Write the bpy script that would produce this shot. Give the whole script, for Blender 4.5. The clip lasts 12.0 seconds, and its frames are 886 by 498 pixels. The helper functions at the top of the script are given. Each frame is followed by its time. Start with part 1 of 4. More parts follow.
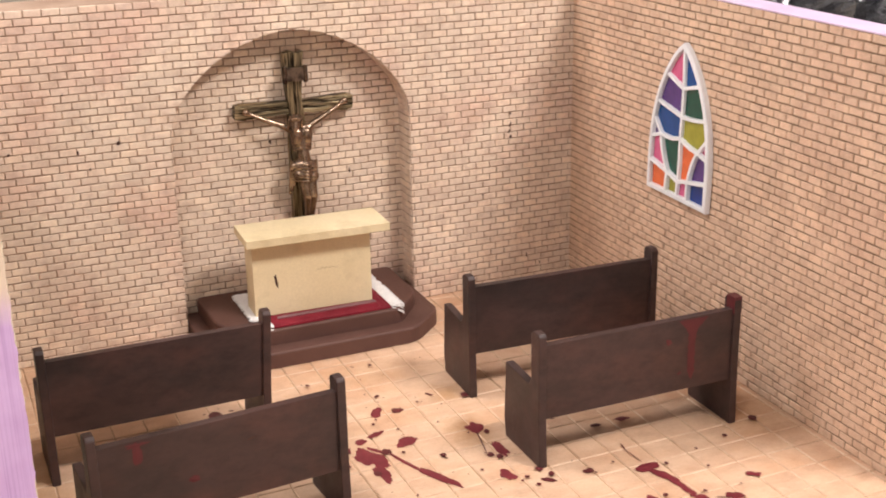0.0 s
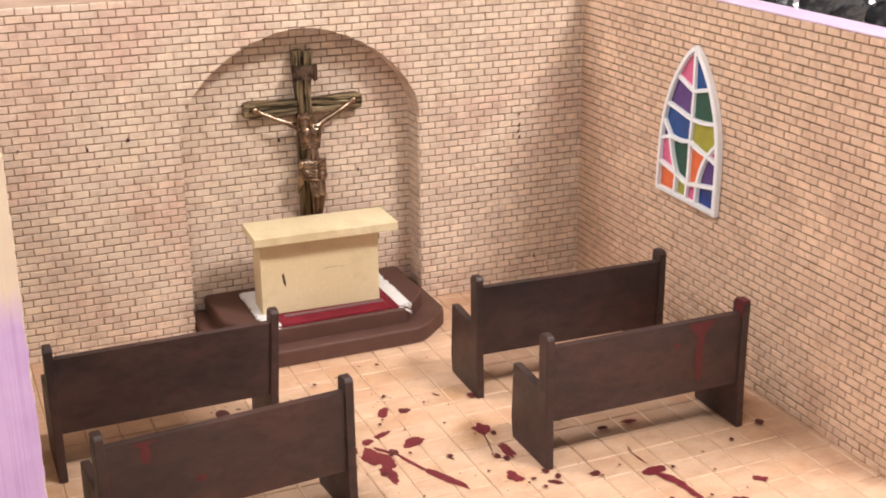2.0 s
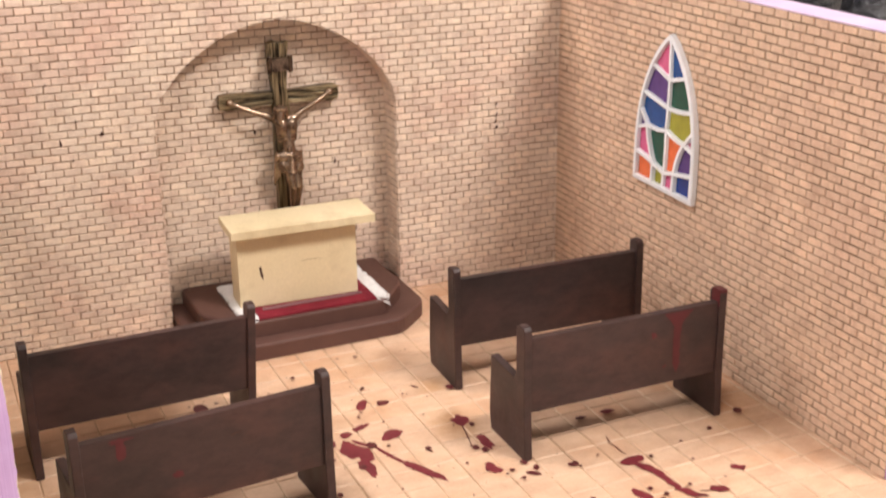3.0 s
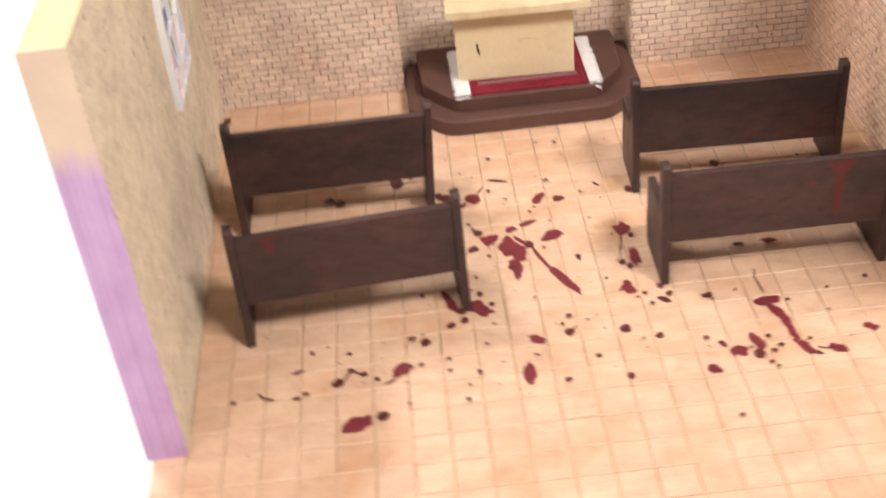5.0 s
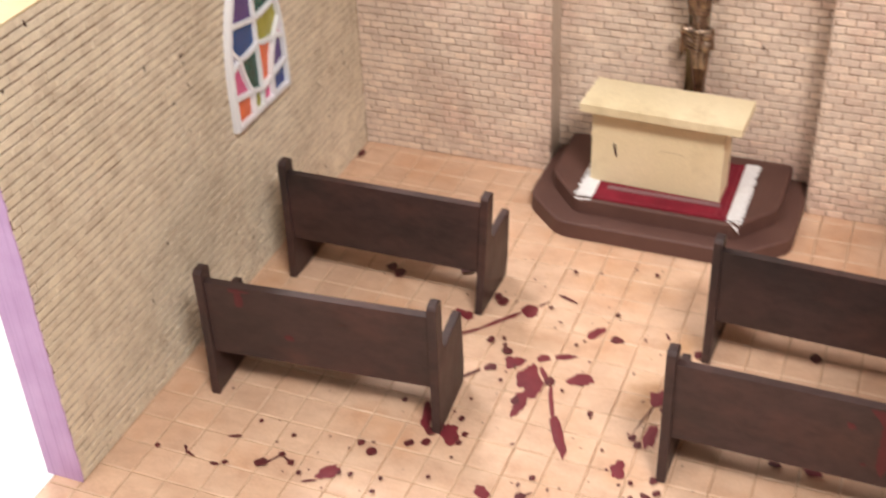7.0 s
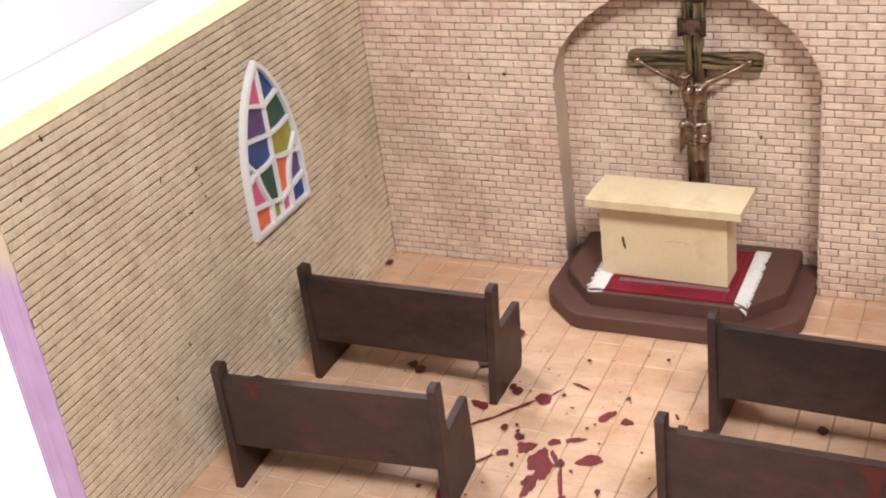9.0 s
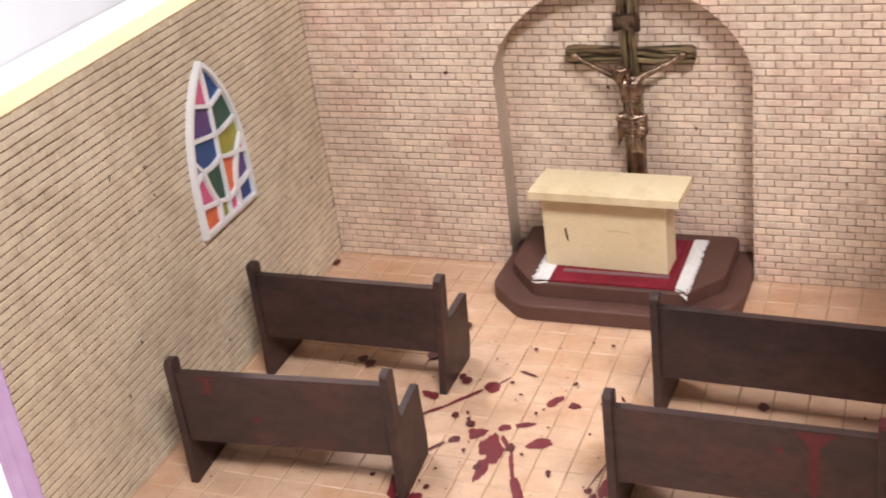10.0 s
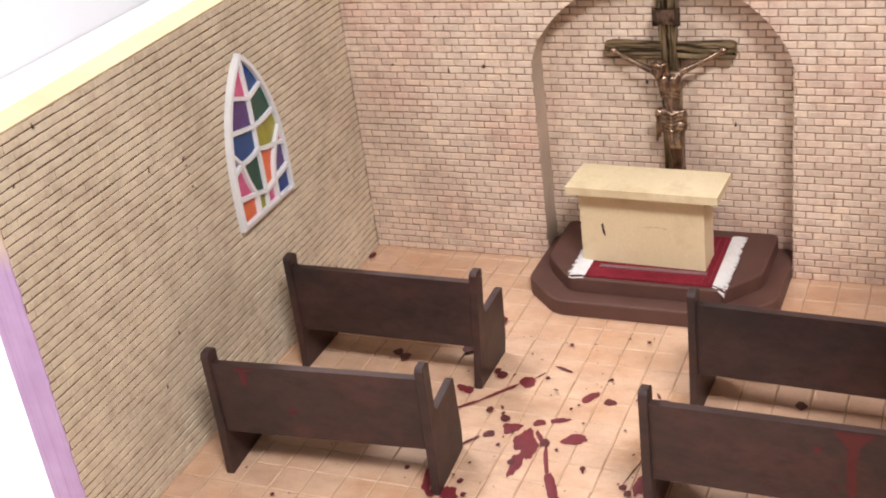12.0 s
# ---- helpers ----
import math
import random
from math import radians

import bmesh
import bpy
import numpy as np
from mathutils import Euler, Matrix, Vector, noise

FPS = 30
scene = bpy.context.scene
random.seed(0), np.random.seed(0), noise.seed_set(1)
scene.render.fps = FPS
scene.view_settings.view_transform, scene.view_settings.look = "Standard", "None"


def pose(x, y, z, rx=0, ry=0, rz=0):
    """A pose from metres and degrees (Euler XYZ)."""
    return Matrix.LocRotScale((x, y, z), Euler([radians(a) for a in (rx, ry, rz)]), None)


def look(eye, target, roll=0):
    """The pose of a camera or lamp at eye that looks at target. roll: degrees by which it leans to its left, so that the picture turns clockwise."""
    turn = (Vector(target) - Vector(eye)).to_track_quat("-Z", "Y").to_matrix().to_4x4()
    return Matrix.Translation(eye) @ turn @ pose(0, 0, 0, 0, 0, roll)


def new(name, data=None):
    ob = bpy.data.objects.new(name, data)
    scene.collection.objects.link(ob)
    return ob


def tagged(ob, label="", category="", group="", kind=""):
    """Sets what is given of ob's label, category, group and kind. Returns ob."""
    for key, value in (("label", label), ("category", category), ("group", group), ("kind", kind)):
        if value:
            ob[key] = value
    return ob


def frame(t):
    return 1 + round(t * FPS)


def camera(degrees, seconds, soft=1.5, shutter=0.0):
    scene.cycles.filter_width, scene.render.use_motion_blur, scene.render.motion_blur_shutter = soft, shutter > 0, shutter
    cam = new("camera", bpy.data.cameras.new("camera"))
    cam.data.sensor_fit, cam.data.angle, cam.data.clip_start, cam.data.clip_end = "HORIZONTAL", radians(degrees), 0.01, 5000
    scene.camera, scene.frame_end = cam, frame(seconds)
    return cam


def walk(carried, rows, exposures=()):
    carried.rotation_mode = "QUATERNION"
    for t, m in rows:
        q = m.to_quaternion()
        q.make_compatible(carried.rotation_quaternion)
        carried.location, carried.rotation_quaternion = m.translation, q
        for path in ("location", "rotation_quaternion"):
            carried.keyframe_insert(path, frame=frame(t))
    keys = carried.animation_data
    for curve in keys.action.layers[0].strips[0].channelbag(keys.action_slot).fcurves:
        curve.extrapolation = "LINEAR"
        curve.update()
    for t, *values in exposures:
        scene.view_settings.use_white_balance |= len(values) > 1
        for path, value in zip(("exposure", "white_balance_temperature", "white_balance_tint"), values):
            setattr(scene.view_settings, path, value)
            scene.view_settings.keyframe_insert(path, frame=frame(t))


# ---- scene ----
cam = camera(39.58, 12.0, soft=1.9, shutter=0.9)
walk(cam, [
    (0, look((-0.0286, -0.5601, 0.4462), (0.1962, -0.0415, 0.2449), -0.96)),
    (0.5, look((-0.0293, -0.5611, 0.4463), (0.1931, -0.0415, 0.2448), -1.10)),
    (1, look((-0.0306, -0.5593, 0.4485), (0.1907, -0.0395, 0.2463), -0.81)),
    (1.5, look((-0.0293, -0.5600, 0.4471), (0.1946, -0.0414, 0.2450), -0.81)),
    (2, look((-0.0313, -0.5574, 0.4497), (0.1915, -0.0386, 0.2465), -0.45)),
    (2.5, look((-0.0285, -0.5545, 0.4473), (0.2002, -0.0384, 0.2441), -0.30)),
    (2.7, look((-0.0277, -0.5553, 0.4484), (0.2037, -0.0401, 0.2459), -0.71)),
    (4.3, look((0.0608, -0.5802, 0.5255), (0.1763, -0.0739, 0.2250), -5.58)),
    (4.5, look((0.0902, -0.5919, 0.5489), (0.1607, -0.0835, 0.2381), -7.30)),
    (5, look((0.1769, -0.5848, 0.5840), (0.1809, -0.1024, 0.2272), -6.24)),
    (5.5, look((0.2557, -0.5386, 0.6076), (0.2470, -0.0654, 0.2388), -1.00)),
    (6, look((0.3138, -0.4821, 0.6093), (0.2488, -0.0137, 0.2400), 0.47)),
    (6.5, look((0.4182, -0.4417, 0.5906), (0.2634, 0.0191, 0.2390), -1.77)),
    (7, look((0.4420, -0.4289, 0.5638), (0.2484, 0.0262, 0.2239), -2.69)),
    (7.5, look((0.4735, -0.4347, 0.5505), (0.2410, 0.0283, 0.2478), -4.00)),
    (7.7, look((0.4683, -0.4271, 0.5575), (0.2393, 0.0347, 0.2504), -5.60)),
    (9.3, look((0.5263, -0.4641, 0.5425), (0.2821, 0.0136, 0.2739), -7.81)),
    (9.5, look((0.5204, -0.4697, 0.5365), (0.2846, 0.0133, 0.2698), -7.45)),
    (10, look((0.5256, -0.4811, 0.5393), (0.3055, 0.0067, 0.2679), -7.70)),
    (10.5, look((0.5268, -0.4797, 0.5393), (0.3150, 0.0116, 0.2677), -7.79)),
    (11, look((0.5262, -0.4800, 0.5396), (0.3152, 0.0113, 0.2674), -7.72)),
    (11.5, look((0.5245, -0.4794, 0.5391), (0.2852, -0.0012, 0.2670), -7.64)),
    (12, look((0.5238, -0.4808, 0.5398), (0.2885, -0.0007, 0.2675), -7.93)),
], exposures=[(0.0, -0.06, 6490, 12), (5.5, -0.01, 6430, 11), (7.5, -0.13, 6280, 11), (9.4, -0.15, 6130, 12), (12.0, -0.14, 6130, 12)])

# The set is a table-top model. All sizes below are written in decimetres and scaled by D.
D = 0.1

# ---- light ----
world = bpy.data.worlds.new("room_light")
scene.world = world
world.use_nodes = True
world.node_tree.nodes["Background"].inputs[0].default_value = (1.0, 0.95, 0.9, 1)
world.node_tree.nodes["Background"].inputs[1].default_value = 0.25


def area_lamp(x, y, z, watts, sx, sy, colour, target):
    data = bpy.data.lights.new("tube_or_fill_lamp", "AREA")
    data.shape, data.size, data.size_y = "RECTANGLE", sx * D, sy * D
    data.energy, data.color = watts, colour
    ob = new("tube_or_fill_lamp", data)
    ob.matrix_world = look((x * D, y * D, z * D), tuple(v * D for v in target))
    return ob


area_lamp(11.2, -9.0, 18.0, 45.5, 6.4, 2.0, (1.0, 0.94, 0.88), (2.8, 2.4, 0.5))
area_lamp(-4.2, -6.5, 15.5, 8.8, 5.0, 1.6, (1.0, 0.94, 0.88), (2.8, 2.4, 0.5))
# unseen fill, added to brighten the white room wall and table at left
area_lamp(-5.2, 8.0, 14.0, 25.0, 5.0, 1.6, (1.0, 0.96, 0.92), (-9.0, 8.0, 2.5))
# unseen soft fill added behind the camera, tinted cool; no window is modelled
area_lamp(1.5, -20.5, 9.0, 1.2, 11.0, 8.0, (0.90, 0.95, 1.0), (2.8, 3.0, 1.0))


# ---- materials ----
def material(name):
    m = bpy.data.materials.new(name)
    m.use_nodes = True
    return m, m.node_tree.nodes, m.node_tree.links, m.node_tree.nodes["Principled BSDF"]


def noise_node(nodes, links, scale, detail=4.0, rough=0.6, stretch=None):
    geo = nodes.new("ShaderNodeNewGeometry")
    src = geo.outputs["Position"]
    if stretch:
        mp = nodes.new("ShaderNodeMapping")
        mp.inputs["Scale"].default_value = stretch
        links.new(src, mp.inputs["Vector"])
        src = mp.outputs["Vector"]
    n = nodes.new("ShaderNodeTexNoise")
    n.inputs["Scale"].default_value = scale
    n.inputs["Detail"].default_value = detail
    n.inputs["Roughness"].default_value = rough
    links.new(src, n.inputs["Vector"])
    return n


def ramp(nodes, links, src, stops):
    r = nodes.new("ShaderNodeValToRGB")
    while len(r.color_ramp.elements) < len(stops):
        r.color_ramp.elements.new(0.5)
    for e, (p, c) in zip(r.color_ramp.elements, stops):
        e.position, e.color = p, (*c, 1)
    links.new(src, r.inputs[0])
    return r.outputs[0]


def mixed(nodes, links, a, b, fac, mode="MIX"):
    m = nodes.new("ShaderNodeMix")
    m.data_type, m.blend_type = "RGBA", mode
    for sock, v in ((6, a), (7, b)):
        if isinstance(v, tuple):
            m.inputs[sock].default_value = (*v, 1)
        else:
            links.new(v, m.inputs[sock])
    if isinstance(fac, float):
        m.inputs[0].default_value = fac
    else:
        links.new(fac, m.inputs[0])
    return m.outputs[2]


def bump(nodes, links, bsdf, src, strength, distance):
    b = nodes.new("ShaderNodeBump")
    b.inputs["Strength"].default_value, b.inputs["Distance"].default_value = strength, distance
    links.new(src, b.inputs["Height"])
    links.new(b.outputs[0], bsdf.inputs["Normal"])


def varied(name, base, other, scale, rough, fine=900.0, bump_by=0.25, patch=None, random=None, stretch=None, spec=0.4, tone=0.7, mottle=None, dirt=None):
    """A matt painted surface: two tones at a large scale, fine grain, optional patches and piece-to-piece change."""
    m, nodes, links, bsdf = material(name)
    big = noise_node(nodes, links, scale, 5.0, 0.62, stretch)
    col = ramp(nodes, links, big.outputs[0], [(0.36, base), (0.66, other)])
    if patch:
        colour, at, lo, hi = patch
        pn = noise_node(nodes, links, at, 3.0, 0.6)
        col = mixed(nodes, links, col, colour, ramp(nodes, links, pn.outputs[0], [(lo, (0, 0, 0)), (hi, (1, 1, 1))]))
    if random:
        if random == "island":
            r = nodes.new("ShaderNodeNewGeometry").outputs["Random Per Island"]
        else:
            r = nodes.new("ShaderNodeObjectInfo").outputs["Random"]
        change = ramp(nodes, links, r, [(0.0, (0.86, 0.84, 0.82)), (0.5, (0.97, 0.97, 0.97)), (1.0, (1.08, 1.05, 1.0))])
        col = mixed(nodes, links, col, change, tone, "MULTIPLY")
    if mottle:
        rate, amount = mottle
        mid = noise_node(nodes, links, rate, 4.0, 0.65)
        blotch = ramp(nodes, links, mid.outputs[0], [(0.30, (1 - amount, 1 - amount * 1.25, 1 - amount * 1.35)), (0.50, (1, 1, 1)), (0.70, (1 + amount * 0.5, 1 + amount * 0.6, 1 + amount * 0.5))])
        col = mixed(nodes, links, col, blotch, 1.0, "MULTIPLY")
    if dirt:
        colour, rate, lo, hi, amount = dirt
        wash = noise_node(nodes, links, rate, 6.0, 0.7)
        col = mixed(nodes, links, col, colour, ramp(nodes, links, wash.outputs[0], [(lo, (0, 0, 0)), (hi, (amount, amount, amount))]))
    grain = noise_node(nodes, links, fine, 6.0, 0.7)
    speck = ramp(nodes, links, grain.outputs[0], [(0.25, (0.86, 0.85, 0.84)), (0.7, (1.05, 1.05, 1.05))])
    col = mixed(nodes, links, col, speck, 0.8, "MULTIPLY")
    links.new(col, bsdf.inputs["Base Color"])
    bsdf.inputs["Roughness"].default_value = rough
    bsdf.inputs["Specular IOR Level"].default_value = spec
    bump(nodes, links, bsdf, grain.outputs[0], bump_by, 0.0006)
    return m


BRICK_A, BRICK_B, BRICK_P = (0.72, 0.572, 0.462), (0.83, 0.68, 0.555), (0.73, 0.485, 0.40)
brick_mat = varied("painted_brick", BRICK_A, BRICK_B, 14.0, 0.75, fine=420.0, bump_by=0.55, patch=(BRICK_P, 9.0, 0.50, 0.80), random="object", mottle=(85.0, 0.16), dirt=((0.42, 0.29, 0.21), 26.0, 0.58, 0.80, 0.55))
brick_rest_mat = varied("painted_brick_rest", BRICK_A, BRICK_B, 14.0, 0.75, fine=420.0, bump_by=0.55, patch=(BRICK_P, 9.0, 0.50, 0.80), random="island", mottle=(85.0, 0.16), dirt=((0.42, 0.29, 0.21), 26.0, 0.58, 0.80, 0.55))
LEFT_A, LEFT_B, LEFT_P = (0.655, 0.555, 0.415), (0.755, 0.65, 0.50), (0.55, 0.455, 0.335)
left_mat = varied("left_brick", LEFT_A, LEFT_B, 12.0, 0.75, fine=380.0, bump_by=0.75, patch=(LEFT_P, 8.0, 0.5, 0.8), random="object", tone=0.2, mottle=(85.0, 0.16), dirt=((0.38, 0.30, 0.215), 20.0, 0.55, 0.80, 0.55))
left_rest_mat = varied("left_brick_rest", LEFT_A, LEFT_B, 12.0, 0.75, fine=380.0, bump_by=0.75, patch=(LEFT_P, 8.0, 0.5, 0.8), random="island", tone=0.2, mottle=(85.0, 0.16), dirt=((0.38, 0.30, 0.215), 20.0, 0.55, 0.80, 0.55))
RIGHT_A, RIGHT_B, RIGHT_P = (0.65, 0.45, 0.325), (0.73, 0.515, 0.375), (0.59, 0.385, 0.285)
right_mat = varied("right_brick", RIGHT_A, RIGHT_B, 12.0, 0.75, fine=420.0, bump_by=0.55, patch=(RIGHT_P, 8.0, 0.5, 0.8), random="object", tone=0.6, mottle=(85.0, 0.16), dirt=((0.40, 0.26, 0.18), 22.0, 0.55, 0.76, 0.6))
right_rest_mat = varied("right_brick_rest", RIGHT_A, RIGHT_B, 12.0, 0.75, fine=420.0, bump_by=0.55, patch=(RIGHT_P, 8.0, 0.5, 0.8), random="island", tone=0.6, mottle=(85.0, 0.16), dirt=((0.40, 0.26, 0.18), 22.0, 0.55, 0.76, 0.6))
mortar_mat = varied("brown_wash_joint", (0.19, 0.12, 0.075), (0.27, 0.18, 0.115), 30.0, 0.85)
back_joint_mat = varied("pale_wash_joint", (0.28, 0.18, 0.125), (0.40, 0.275, 0.20), 30.0, 0.85)
TILE_A, TILE_B, TILE_P = (0.625, 0.40, 0.27), (0.725, 0.50, 0.35), (0.61, 0.345, 0.205)
tile_mat = varied("floor_tile", TILE_A, TILE_B, 22.0, 0.5, fine=500.0, patch=(TILE_P, 13.0, 0.50, 0.74), random="object", bump_by=0.3, stretch=(1, 2.5, 1), tone=0.3, mottle=(60.0, 0.10), dirt=((0.50, 0.29, 0.15), 30.0, 0.60, 0.82, 0.5))
tile_rest_mat = varied("floor_tile_rest", TILE_A, TILE_B, 22.0, 0.5, fine=500.0, patch=(TILE_P, 13.0, 0.50, 0.74), random="island", bump_by=0.15, stretch=(1, 2.5, 1), tone=0.3, mottle=(60.0, 0.10), dirt=((0.50, 0.29, 0.15), 30.0, 0.60, 0.82, 0.5))
tile_edge_mat = varied("pale_tile_edge", (0.62, 0.41, 0.275), (0.74, 0.54, 0.385), 40.0, 0.5)
reveal_mat = varied("smooth_reveal_paint", (0.46, 0.365, 0.29), (0.58, 0.475, 0.385), 18.0, 0.75, fine=400.0)
grout_mat = varied("floor_joint", (0.30, 0.165, 0.085), (0.50, 0.31, 0.19), 25.0, 0.7)


def pew_material():
    """Dark brown paint brushed along the boards, with cold blackish and warm reddish washes."""
    m, nodes, links, bsdf = material("dark_brown_paint")
    streak = noise_node(nodes, links, 30.0, 4.0, 0.55, (0.35, 1.0, 1.3))
    col = ramp(nodes, links, streak.outputs[0], [(0.30, (0.043, 0.0232, 0.0212)), (0.52, (0.053, 0.0285, 0.0260)), (0.74, (0.062, 0.0330, 0.0300))])
    cold = noise_node(nodes, links, 15.0, 5.0, 0.65, (0.7, 1.0, 1.1))
    col = mixed(nodes, links, col, (0.026, 0.0185, 0.0180), ramp(nodes, links, cold.outputs[0], [(0.47, (0, 0, 0)), (0.66, (0.8, 0.8, 0.8))]))
    warm = noise_node(nodes, links, 19.0, 5.0, 0.65, (0.6, 1.3, 1.0))
    col = mixed(nodes, links, col, (0.095, 0.040, 0.032), ramp(nodes, links, warm.outputs[0], [(0.50, (0, 0, 0)), (0.74, (0.7, 0.7, 0.7))]))
    scuff = noise_node(nodes, links, 130.0, 6.0, 0.75, (0.5, 1.0, 1.0))
    col = mixed(nodes, links, col, ramp(nodes, links, scuff.outputs[0], [(0.32, (0.72, 0.70, 0.70)), (0.52, (1, 1, 1)), (0.72, (1.22, 1.18, 1.15))]), 1.0, "MULTIPLY")
    links.new(col, bsdf.inputs["Base Color"])
    bsdf.inputs["Specular IOR Level"].default_value = 0.4
    links.new(ramp(nodes, links, streak.outputs[0], [(0.3, (0.42, 0.42, 0.42)), (0.7, (0.60, 0.60, 0.60))]), bsdf.inputs["Roughness"])
    grain = noise_node(nodes, links, 500.0, 5.0, 0.7, (0.25, 1.0, 1.0))
    bump(nodes, links, bsdf, grain.outputs[0], 0.3, 0.0006)
    return m


pew_mat = pew_material()
step_mat = varied("brown_step_paint", (0.098, 0.045, 0.036), (0.125, 0.060, 0.047), 26.0, 0.6, fine=800.0, bump_by=0.3)
altar_mat = varied("cream_paint", (0.76, 0.63, 0.40), (0.82, 0.69, 0.46), 16.0, 0.55, fine=600.0, patch=((0.58, 0.45, 0.26), 24.0, 0.56, 0.85), bump_by=0.12)
cream_edge_mat = varied("cream_foam_edge", (0.62, 0.475, 0.27), (0.70, 0.55, 0.33), 20.0, 0.7)
white_mat = varied("white_plastic", (0.78, 0.78, 0.80), (0.84, 0.84, 0.86), 30.0, 0.4, bump_by=0.05)
rug_mat = varied("red_woven_rug", (0.17, 0.005, 0.018), (0.25, 0.010, 0.028), 60.0, 0.9, fine=1500.0, bump_by=0.8)
rug_band_mat = varied("grey_red_woven_band", (0.20, 0.10, 0.11), (0.36, 0.20, 0.21), 900.0, 0.9, fine=1500.0, bump_by=0.8)
knot_mat = varied("pink_knots", (0.25, 0.03, 0.045), (0.36, 0.09, 0.10), 900.0, 0.9)
fringe_mat = varied("white_cotton", (0.78, 0.76, 0.76), (0.88, 0.87, 0.87), 300.0, 0.9, fine=1600.0, bump_by=0.8)
paint_mat = varied("dark_red_paint", (0.150, 0.018, 0.026), (0.20, 0.028, 0.036), 60.0, 0.5, bump_by=0.1)
dark_paint_mat = varied("dried_red_paint", (0.085, 0.017, 0.018), (0.13, 0.022, 0.024), 60.0, 0.5, bump_by=0.1)
drip_mat = varied("thin_red_paint", (0.078, 0.0125, 0.016), (0.105, 0.017, 0.021), 60.0, 0.45, bump_by=0.1)
mark_mat = varied("dark_speck", (0.045, 0.022, 0.016), (0.08, 0.035, 0.025), 90.0, 0.7)
scratch_mat = varied("brown_scratch", (0.36, 0.25, 0.13), (0.48, 0.36, 0.20), 90.0, 0.7)
room_wall_mat = varied("white_wall_paint", (0.74, 0.74, 0.77), (0.79, 0.79, 0.82), 3.0, 0.8, bump_by=0.05)
ceiling_mat = varied("ceiling_paint", (0.50, 0.48, 0.45), (0.55, 0.53, 0.50), 3.0, 0.85, bump_by=0.05)
beige_mat = varied("beige_wall_paint", (0.60, 0.54, 0.47), (0.66, 0.60, 0.52), 3.0, 0.85, bump_by=0.05)
table_mat = varied("table_top", (0.86, 0.86, 0.87), (0.90, 0.90, 0.91), 8.0, 0.6, bump_by=0.05)


def add_brown_spots(m, spots):
    """Brown stains and other brown patches on the floor, each with a ragged rim."""
    nodes, links = m.node_tree.nodes, m.node_tree.links
    bsdf = nodes["Principled BSDF"]
    geo = nodes.new("ShaderNodeNewGeometry")
    rag = noise_node(nodes, links, 70.0, 5.0, 0.7)
    for x, y, rx, ry, amount in spots:
        mp = nodes.new("ShaderNodeMapping")
        mp.vector_type = "TEXTURE"
        mp.inputs["Location"].default_value = (x * D, y * D, 0)
        mp.inputs["Scale"].default_value = (rx * D, ry * D, 1)
        links.new(geo.outputs["Position"], mp.inputs["Vector"])
        ln = nodes.new("ShaderNodeVectorMath")
        ln.operation = "LENGTH"
        links.new(mp.outputs[0], ln.inputs[0])
        add = nodes.new("ShaderNodeMath")
        add.operation = "MULTIPLY_ADD"
        add.inputs[1].default_value = 1.6
        links.new(rag.outputs[0], add.inputs[0])
        links.new(ln.outputs["Value"], add.inputs[2])
        rng = nodes.new("ShaderNodeMapRange")
        rng.inputs["From Min"].default_value, rng.inputs["From Max"].default_value = 1.9, 0.7
        rng.inputs["To Max"].default_value = amount
        links.new(add.outputs[0], rng.inputs["Value"])
        old = bsdf.inputs["Base Color"].links[0].from_socket
        links.new(mixed(nodes, links, old, (0.40, 0.20, 0.075), rng.outputs[0]), bsdf.inputs["Base Color"])


for m in (tile_mat, tile_rest_mat):
    add_brown_spots(m, [(3.22, 2.03, 0.22, 0.32, 0.8), (3.30, 2.68, 0.20, 0.22, 0.7), (5.20, 4.2, 0.55, 0.7, 0.5), (5.25, 1.4, 0.35, 0.7, 0.55), (0.1, 2.6, 0.25, 1.4, 0.35), (5.45, 2.9, 0.2, 1.2, 0.5), (2.9, 3.3, 0.5, 0.3, 0.3), (2.3, 2.4, 0.3, 0.3, 0.25), (4.2, 2.3, 0.7, 0.25, 0.35)])


